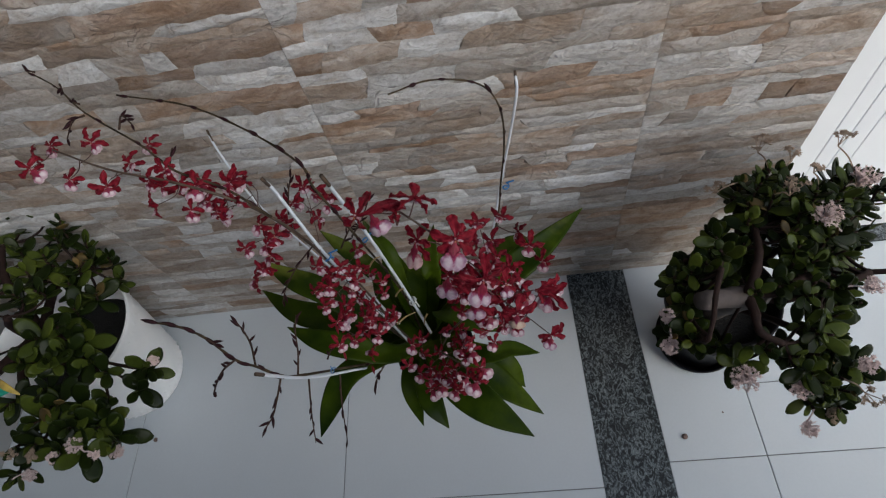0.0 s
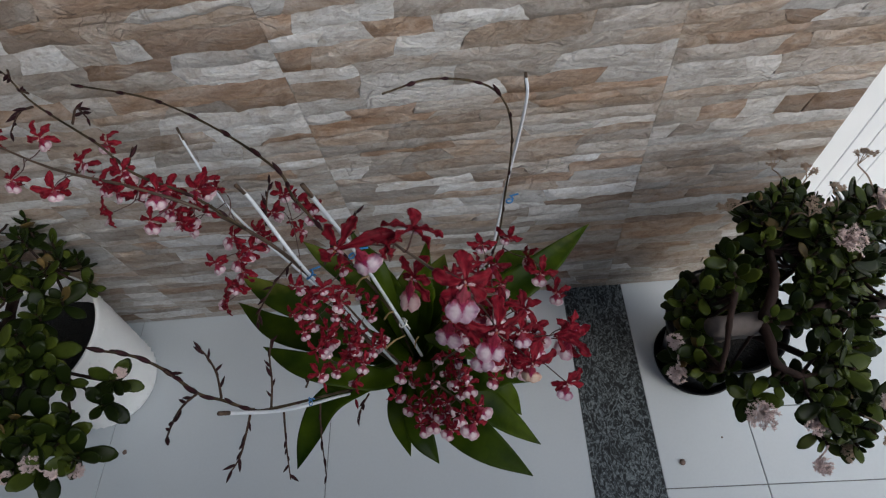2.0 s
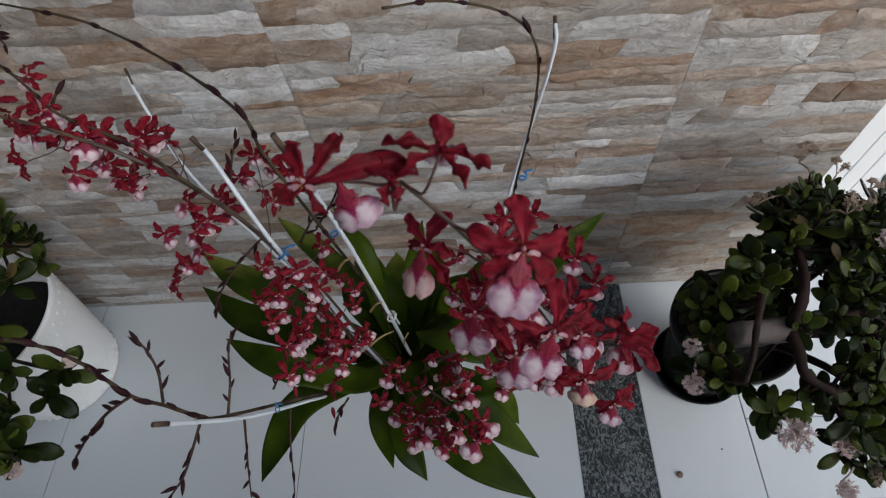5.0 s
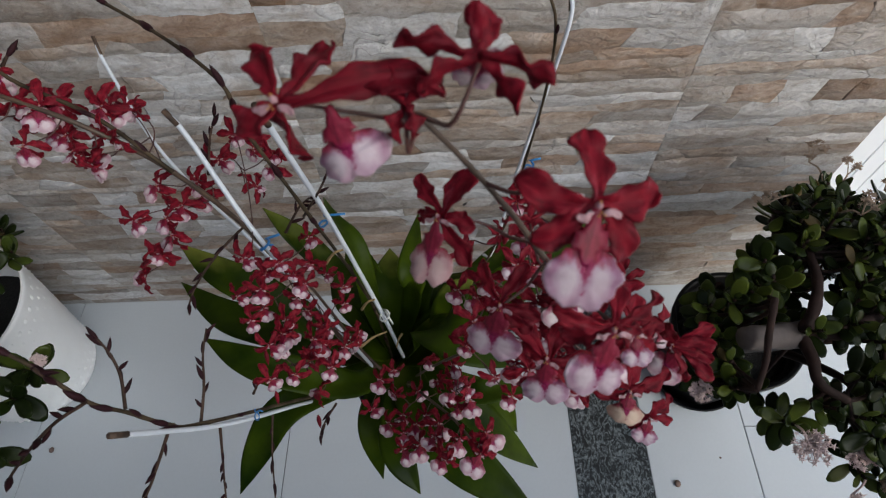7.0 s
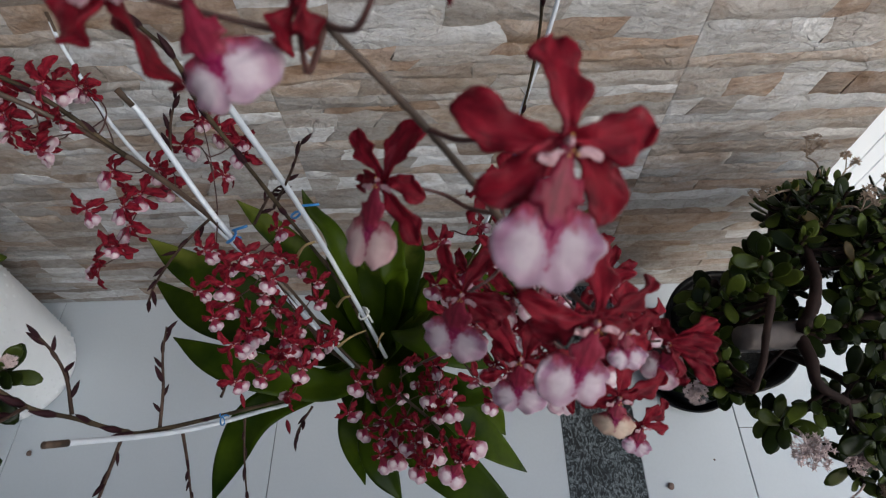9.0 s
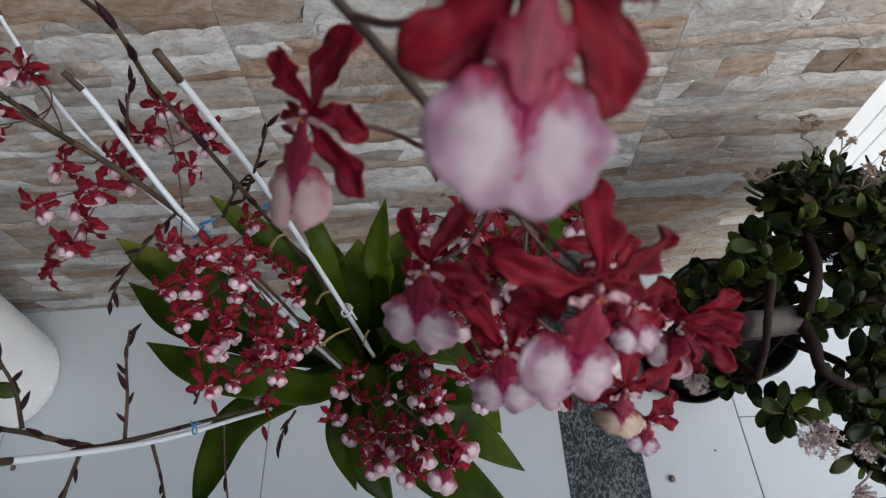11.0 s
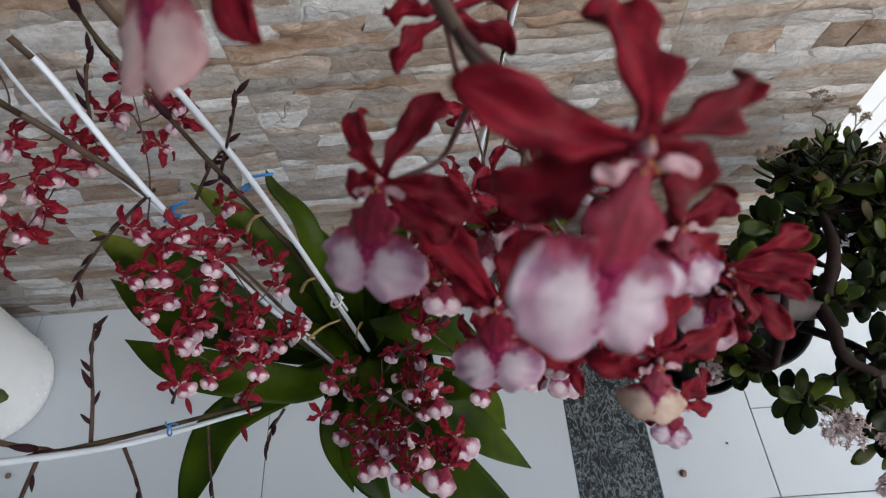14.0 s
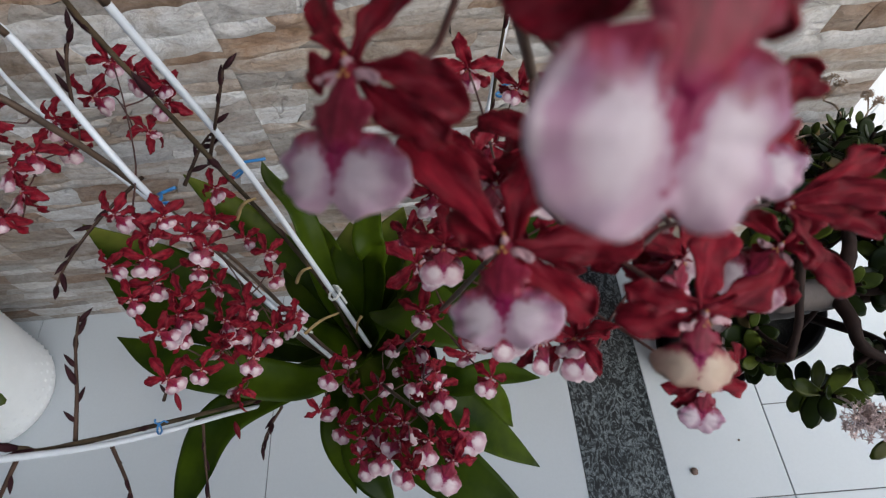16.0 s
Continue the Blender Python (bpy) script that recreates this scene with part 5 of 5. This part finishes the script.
# the one in the black pot
right_jade = tagged(new("potted_jade_plant"), "dark green jade plant with faded pink flowers in a black pot", "jade plant")
PX, PY = 0.1540, -0.2020
part("saucer", lathe([(0.070, 0.0), (0.080, 0.004), (0.088, 0.030), (0.0845, 0.032), (0.078, 0.010), (0.02, 0.008)], 48, (PX, PY, 0.0005)), BLACK_POT, right_jade, "black plastic saucer")
part("pot", lathe([(0.064, 0.0), (0.070, 0.004), (0.090, 0.180), (0.094, 0.202), (0.104, 0.204), (0.1065, 0.228), (0.1035, 0.230), (0.097, 0.224), (0.091, 0.18)], 48, (PX, PY, 0.0085)), BLACK_POT, right_jade, "round black plastic pot")
part("soil", lathe([(0.086, 0.13), (0.091, 0.186), (0.06, 0.192), (0.01, 0.194)], 32, (PX, PY, 0.0085)), SOIL, right_jade)
TIPS_WEST = [(-0.017, -0.286, 0.524), (-0.037, -0.361, 0.496), (-0.006, -0.361, 0.479), (0.002, -0.322, 0.459), (-0.012, -0.345, 0.448), (0.032, -0.306, 0.544), (0.038, -0.281, 0.504), (0.007, -0.314, 0.402), (0.024, -0.278, 0.541), (-0.019, -0.327, 0.524), (-0.008, -0.306, 0.511), (-0.011, -0.353, 0.519), (0.001, -0.290, 0.544), (-0.013, -0.383, 0.518), (-0.013, -0.276, 0.499), (0.010, -0.337, 0.428), (0.036, -0.368, 0.440), (0.011, -0.362, 0.451), (-0.008, -0.317, 0.486)]
TIPS_NORTH_WEST = [(0.079, -0.231, 0.489), (0.058, -0.218, 0.523), (0.014, -0.258, 0.470), (0.091, -0.228, 0.565), (0.044, -0.247, 0.464), (0.049, -0.258, 0.515), (0.040, -0.277, 0.464), (0.088, -0.249, 0.530), (0.047, -0.242, 0.545), (0.040, -0.271, 0.561), (0.064, -0.277, 0.490), (0.113, -0.226, 0.471)]
TIPS_NORTH = [(0.180, -0.172, 0.491), (0.167, -0.163, 0.554), (0.142, -0.177, 0.543), (0.106, -0.189, 0.546), (0.187, -0.188, 0.523), (0.104, -0.158, 0.554), (0.154, -0.201, 0.538), (0.133, -0.153, 0.504), (0.160, -0.161, 0.515), (0.161, -0.187, 0.567), (0.156, -0.126, 0.505), (0.132, -0.197, 0.571), (0.168, -0.143, 0.487), (0.192, -0.193, 0.570), (0.118, -0.134, 0.519), (0.151, -0.141, 0.554), (0.129, -0.119, 0.490), (0.177, -0.157, 0.456), (0.161, -0.125, 0.535), (0.125, -0.171, 0.566), (0.150, -0.205, 0.456), (0.119, -0.180, 0.521), (0.193, -0.202, 0.499)]
TIPS_NORTH_EAST = [(0.224, -0.196, 0.478), (0.225, -0.071, 0.450), (0.217, -0.113, 0.483), (0.231, -0.193, 0.564), (0.251, -0.158, 0.504), (0.264, -0.094, 0.419), (0.186, -0.126, 0.522), (0.222, -0.153, 0.503), (0.182, -0.098, 0.492), (0.240, -0.197, 0.513), (0.170, -0.117, 0.473), (0.184, -0.084, 0.435), (0.191, -0.159, 0.518), (0.219, -0.125, 0.436), (0.202, -0.132, 0.460), (0.260, -0.155, 0.450), (0.268, -0.129, 0.406), (0.236, -0.175, 0.531), (0.204, -0.184, 0.546), (0.232, -0.093, 0.411), (0.248, -0.125, 0.474), (0.248, -0.104, 0.453), (0.212, -0.094, 0.460), (0.196, -0.063, 0.421), (0.215, -0.075, 0.400), (0.233, -0.155, 0.454), (0.289, -0.064, 0.378), (0.195, -0.126, 0.489)]
TIPS_FAR_EAST = [(0.327, -0.101, 0.467), (0.290, -0.142, 0.487), (0.281, -0.174, 0.515), (0.313, -0.149, 0.472), (0.328, -0.102, 0.413), (0.263, -0.167, 0.550), (0.326, -0.191, 0.400), (0.280, -0.175, 0.487), (0.336, -0.073, 0.364), (0.316, -0.146, 0.501), (0.358, -0.068, 0.390), (0.277, -0.151, 0.530), (0.332, -0.122, 0.433), (0.353, -0.117, 0.460), (0.357, -0.085, 0.430), (0.325, -0.126, 0.461), (0.300, -0.217, 0.443), (0.284, -0.120, 0.473), (0.358, -0.140, 0.445), (0.300, -0.104, 0.454), (0.296, -0.103, 0.420), (0.342, -0.146, 0.466), (0.296, -0.162, 0.448), (0.330, -0.104, 0.370), (0.264, -0.204, 0.469), (0.254, -0.180, 0.478), (0.331, -0.084, 0.432), (0.281, -0.125, 0.507), (0.352, -0.149, 0.419), (0.322, -0.195, 0.442), (0.279, -0.128, 0.448), (0.348, -0.135, 0.393), (0.279, -0.201, 0.505)]
TIPS_EAST = [(0.249, -0.292, 0.485), (0.243, -0.264, 0.500), (0.203, -0.217, 0.475), (0.198, -0.218, 0.540), (0.230, -0.215, 0.536), (0.214, -0.325, 0.508), (0.269, -0.245, 0.432), (0.268, -0.284, 0.440), (0.205, -0.278, 0.524), (0.210, -0.260, 0.501), (0.257, -0.216, 0.530), (0.217, -0.248, 0.540), (0.234, -0.336, 0.479), (0.256, -0.241, 0.473), (0.234, -0.261, 0.475), (0.236, -0.220, 0.469), (0.241, -0.248, 0.529), (0.206, -0.218, 0.570), (0.240, -0.218, 0.495)]
TIPS_MIDDLE = [(0.146, -0.253, 0.565), (0.189, -0.271, 0.577), (0.152, -0.325, 0.541), (0.182, -0.238, 0.574), (0.200, -0.287, 0.551), (0.177, -0.336, 0.541), (0.153, -0.304, 0.567), (0.174, -0.260, 0.540), (0.191, -0.294, 0.488), (0.138, -0.281, 0.568), (0.166, -0.287, 0.549), (0.160, -0.226, 0.562), (0.150, -0.267, 0.528), (0.160, -0.305, 0.524), (0.175, -0.262, 0.514)]
TIPS_SOUTH = [(0.181, -0.384, 0.467), (0.142, -0.401, 0.545), (0.141, -0.381, 0.515), (0.203, -0.409, 0.466), (0.183, -0.363, 0.488), (0.198, -0.395, 0.430), (0.131, -0.417, 0.520), (0.130, -0.450, 0.507), (0.165, -0.370, 0.531), (0.149, -0.441, 0.474), (0.169, -0.414, 0.499), (0.160, -0.377, 0.491), (0.159, -0.445, 0.498), (0.139, -0.416, 0.476), (0.133, -0.353, 0.567), (0.217, -0.428, 0.436), (0.196, -0.339, 0.488), (0.183, -0.419, 0.416), (0.177, -0.426, 0.478), (0.212, -0.378, 0.444)]
TIPS_SOUTH_WEST = [(0.037, -0.421, 0.514), (0.068, -0.411, 0.538), (0.120, -0.401, 0.491), (0.104, -0.418, 0.522), (0.111, -0.445, 0.528), (0.051, -0.407, 0.461)]
jade(right_jade,
     ([(0.145, -0.205, 0.17), (0.105, -0.270, 0.36), (0.099, -0.313, 0.490), (0.042, -0.328, 0.525), (-0.001, -0.335, 0.540)], 0.019, 0.0125, True),
     [([(0.033, -0.299, 0.560), (0.014, -0.338, 0.562), (0.005, -0.366, 0.555), (-0.005, -0.391, 0.540)], 0.0040, 0.0030),
      ([(0.068, -0.327, 0.530), (0.080, -0.305, 0.545), (0.096, -0.270, 0.545), (0.110, -0.225, 0.530)], 0.0075, 0.0045),
      ([(0.070, -0.318, 0.52), (0.104, -0.331, 0.535), (0.150, -0.312, 0.53), (0.190, -0.322, 0.51), (0.250, -0.300, 0.50)], 0.0075, 0.0045),
      ([(0.070, -0.325, 0.52), (0.068, -0.355, 0.53), (0.066, -0.383, 0.53), (0.091, -0.400, 0.525)], 0.0075, 0.004),
      ([(0.110, -0.238, 0.33), (0.060, -0.240, 0.42), (0.020, -0.240, 0.48)], 0.0060, 0.004),
      ([(0.140, -0.222, 0.36), (0.130, -0.170, 0.44), (0.110, -0.130, 0.51)], 0.0060, 0.004),
      ([(0.120, -0.240, 0.36), (0.200, -0.200, 0.43), (0.260, -0.150, 0.48)], 0.0070, 0.004),
      ([(0.120, -0.250, 0.36), (0.185, -0.285, 0.39), (0.250, -0.270, 0.43), (0.330, -0.290, 0.47)], 0.0060, 0.004),
      ([(0.105, -0.270, 0.36), (0.170, -0.350, 0.42), (0.180, -0.420, 0.43)], 0.0060, 0.004),
      ([(0.120, -0.205, 0.20), (0.100, -0.180, 0.23), (0.090, -0.170, 0.25)], 0.0040, 0.003)],
     TIPS_WEST + TIPS_NORTH_WEST + TIPS_NORTH + TIPS_NORTH_EAST + TIPS_FAR_EAST + TIPS_EAST + TIPS_MIDDLE + TIPS_SOUTH + TIPS_SOUTH_WEST +
     [(0.150, -0.462, 0.415), (0.158, -0.450, 0.440), (0.175, -0.455, 0.470), (0.190, -0.430, 0.500), (0.140, -0.425, 0.470), (0.172, -0.470, 0.440)] +
     [(0.074, -0.334, 0.555), (0.101, -0.329, 0.550), (0.114, -0.328, 0.560), (0.133, -0.295, 0.545)] +
     [(0.084, -0.225, 0.421), (0.086, -0.268, 0.443), (0.034, -0.230, 0.405), (0.110, -0.252, 0.430), (0.045, -0.245, 0.436), (0.021, -0.232, 0.448), (0.082, -0.248, 0.407), (0.012, -0.266, 0.508), (0.018, -0.298, 0.516), (0.055, -0.218, 0.421), (0.107, -0.234, 0.409), (0.131, -0.219, 0.401)] +
     [(0.083, -0.161, 0.265), (0.112, -0.145, 0.262), (0.089, -0.192, 0.268), (0.130, -0.163, 0.258)] +
     [(0.40, -0.22, 0.50), (0.43, -0.30, 0.48), (0.38, -0.36, 0.50), (0.41, -0.42, 0.46), (0.34, -0.44, 0.47), (0.36, -0.14, 0.48), (0.46, -0.20, 0.44), (0.44, -0.38, 0.42), (0.36, -0.27, 0.55), (0.36, -0.20, 0.55)],
     [((0.160, -0.079, 0.545), 0.022, True), ((0.204, -0.103, 0.540), 0.018, True), ((0.061, -0.167, 0.565), 0.016, True), ((0.138, -0.213, 0.610), 0.022, True), ((0.165, -0.259, 0.610), 0.026, False),
      ((0.261, -0.108, 0.570), 0.020, True), ((0.197, -0.165, 0.580), 0.012, True), ((0.254, -0.189, 0.580), 0.026, False), ((-0.039, -0.340, 0.510), 0.016, False), ((-0.040, -0.377, 0.490), 0.018, False),
      ((0.011, -0.454, 0.575), 0.024, False), ((0.116, -0.448, 0.475), 0.022, False), ((0.143, -0.486, 0.400), 0.018, False), ((0.170, -0.471, 0.420), 0.018, True), ((0.207, -0.345, 0.560), 0.018, False),
      ((0.178, -0.437, 0.530), 0.018, False), ((0.179, -0.472, 0.510), 0.020, True)],
     (0.16, -0.26, 0.38), 0.42, twin=0, scale=0.98)

# the one in the white pot
left_jade = tagged(new("potted_jade_plant"), "green jade plant with pale flowers in a white dimpled pot", "jade plant")
WX, WY = -1.222, -0.168
part("pot", lathe([(0.086, 0.0), (0.100, 0.004), (0.108, 0.016), (0.113, 0.035), (0.128, 0.12), (0.143, 0.22), (0.152, 0.292), (0.153, 0.300), (0.149, 0.302), (0.146, 0.298), (0.138, 0.24), (0.133, 0.20)], 64, (WX, WY, 0.0005)),
     CERAMIC, left_jade, "white ceramic pot")
bm = bmesh.new()
for row in range(13):
    z = 0.030 + row * 0.0205
    r = 0.1125 + (z - 0.035) * 0.153
    for k in range(40):
        a = 2 * math.pi * (k + 0.5 * (row % 2)) / 40
        if math.cos(a) < -0.55:
            continue
        c = Vector((WX + r * math.cos(a), WY + r * math.sin(a), z))
        n = Vector((math.cos(a), math.sin(a), -0.15))
        t = Vector((-math.sin(a), math.cos(a), 0))
        w = Vector((0, 0, 1))
        peak = bm.verts.new(c + n * 0.0036)
        ring = [bm.verts.new(c - n * 0.0006 + t * 0.0062 * math.cos(q * math.pi / 4) + w * 0.0070 * math.sin(q * math.pi / 4)) for q in range(8)]
        for q in range(8):
            bm.faces.new((peak, ring[q], ring[(q + 1) % 8]))
tagged(part("dimple_relief", bm, CERAMIC, left_jade, "raised dimple pattern on the pot"), kind="stuff")
part("soil", lathe([(0.10, 0.14), (0.132, 0.205), (0.08, 0.210), (0.01, 0.212)], 32, (WX, WY, 0.0005)), SOIL, left_jade)
jade(left_jade,
     ([(-1.235, -0.170, 0.24), (-1.225, -0.180, 0.31), (-1.215, -0.195, 0.36)], 0.024, 0.018, False),
     [([(-1.220, -0.185, 0.33), (-1.12, -0.240, 0.39), (-1.02, -0.280, 0.42)], 0.011, 0.006),
      ([(-1.222, -0.185, 0.34), (-1.15, -0.120, 0.42), (-1.08, -0.090, 0.44)], 0.011, 0.005),
      ([(-1.222, -0.180, 0.34), (-1.25, -0.100, 0.44), (-1.22, -0.060, 0.50)], 0.011, 0.006),
      ([(-1.215, -0.195, 0.35), (-1.16, -0.300, 0.41), (-1.08, -0.380, 0.40)], 0.012, 0.005),
      ([(-1.215, -0.195, 0.36), (-1.24, -0.330, 0.42), (-1.22, -0.420, 0.43)], 0.012, 0.005),
      ([(-1.215, -0.195, 0.36), (-1.18, -0.210, 0.45), (-1.14, -0.220, 0.50)], 0.012, 0.006)],
     [(-1.227, 0.009, 0.500), (-1.176, 0.008, 0.500), (-1.123, -0.007, 0.490), (-1.170, -0.078, 0.510), (-1.108, -0.098, 0.510), (-1.088, -0.040, 0.450), (-1.055, -0.060, 0.420), (-1.074, -0.069, 0.440), (-1.009, -0.112, 0.420), (-1.074, -0.142, 0.470), (-1.025, -0.161, 0.450),
      (-1.095, -0.176, 0.510), (-1.140, -0.177, 0.510), (-1.043, -0.244, 0.490), (-1.058, -0.271, 0.510), (-1.043, -0.198, 0.470), (-1.036, -0.306, 0.490), (-1.080, -0.306, 0.500), (-1.020, -0.256, 0.460), (-0.967, -0.316, 0.440), (-0.992, -0.297, 0.450), ] +
     [(-0.909, -0.302, 0.410), (-1.030, -0.372, 0.450), (-1.063, -0.398, 0.450), (-1.005, -0.409, 0.440), (-0.969, -0.408, 0.420), (-0.947, -0.428, 0.400), (-0.987, -0.441, 0.410), (-1.058, -0.432, 0.440),
      (-1.097, -0.439, 0.440), (-1.099, -0.479, 0.420), (-1.129, -0.364, 0.450), (-1.031, -0.440, 0.420), (-1.121, -0.047, 0.490), (-1.142, -0.125, 0.500), (-1.079, -0.099, 0.460), (-1.026, -0.284, 0.480), (-1.059, -0.344, 0.460), (-1.002, -0.379, 0.430), (-0.955, -0.371, 0.420)] +
     [(-0.908, -0.308, 0.420), (-0.906, -0.350, 0.425)] +
     [(-1.36, -0.10, 0.48), (-1.40, -0.18, 0.47), (-1.42, -0.28, 0.46), (-1.36, -0.34, 0.48), (-1.33, -0.20, 0.52), (-1.45, -0.22, 0.42), (-1.34, -0.40, 0.42), (-1.30, -0.06, 0.48)],
     [((-0.894, -0.294, 0.420), 0.014, False), ((-1.078, -0.472, 0.410), 0.016, False), ((-0.949, -0.439, 0.385), 0.018, False), ((-0.994, -0.433, 0.430), 0.020, False), ((-0.978, -0.444, 0.400), 0.014, False), ((-1.033, -0.450, 0.420), 0.016, False),
      ((-1.079, -0.448, 0.460), 0.014, True), ((-1.047, -0.451, 0.450), 0.012, True)],
     (-1.22, -0.22, 0.34), 0.34, 295, 1, 0, 1.38)
bm = box(-0.006, 0.006, -0.0006, 0.0006, 0.0, 0.09, 0.0004, 1)
bmesh.ops.transform(bm, matrix=Matrix.Translation((-1.087, -0.362, 0.500)) @ pose(0, 0, 0, -35, -10, 15) @ Matrix.Diagonal((3.0, 1, 0.55, 1)), verts=bm.verts[:])
part("plant_label", bm, TEAL, left_jade, "teal plastic plant label")
part("yellowed_leaf", shell([[Vector((-1.070 + 0.048 * t, -0.349 - 0.026 * t + 0.006 * v * math.sin(math.pi * (0.12 + 0.8 * t)), 0.530 + 0.012 * math.sin(3 * t) + 0.002 * v * v)) for v in (-1, 0, 1)] for t in (0.0, 0.2, 0.4, 0.6, 0.8, 1.0)], 0.0008), YELLOW, left_jade, "narrow yellowed leaf")


# ---- crumbs on the floor ----
def crumb(at, size):
    bm = bmesh.new()
    bmesh.ops.create_icosphere(bm, subdivisions=2, radius=size)
    for v in bm.verts:
        v.co *= 1 + 0.35 * noise.noise(v.co * 240 + Vector(at) * 30)
        v.co.z = max(v.co.z * 0.6 + size * 0.45, 0.0)
    ob = part("crumb", bm, CRUMB)
    ob.location = at
    return tagged(ob, "small brown dried petal crumb on the tiles", "crumb", "crumbs on the floor")


crumb((-1.155, -0.332, 0.0002), 0.0055)
crumb((0.080, -0.413, 0.0002), 0.0058)
crumb((0.170, -0.369, 0.0002), 0.0022)

lay_tiles()
lay_strips()
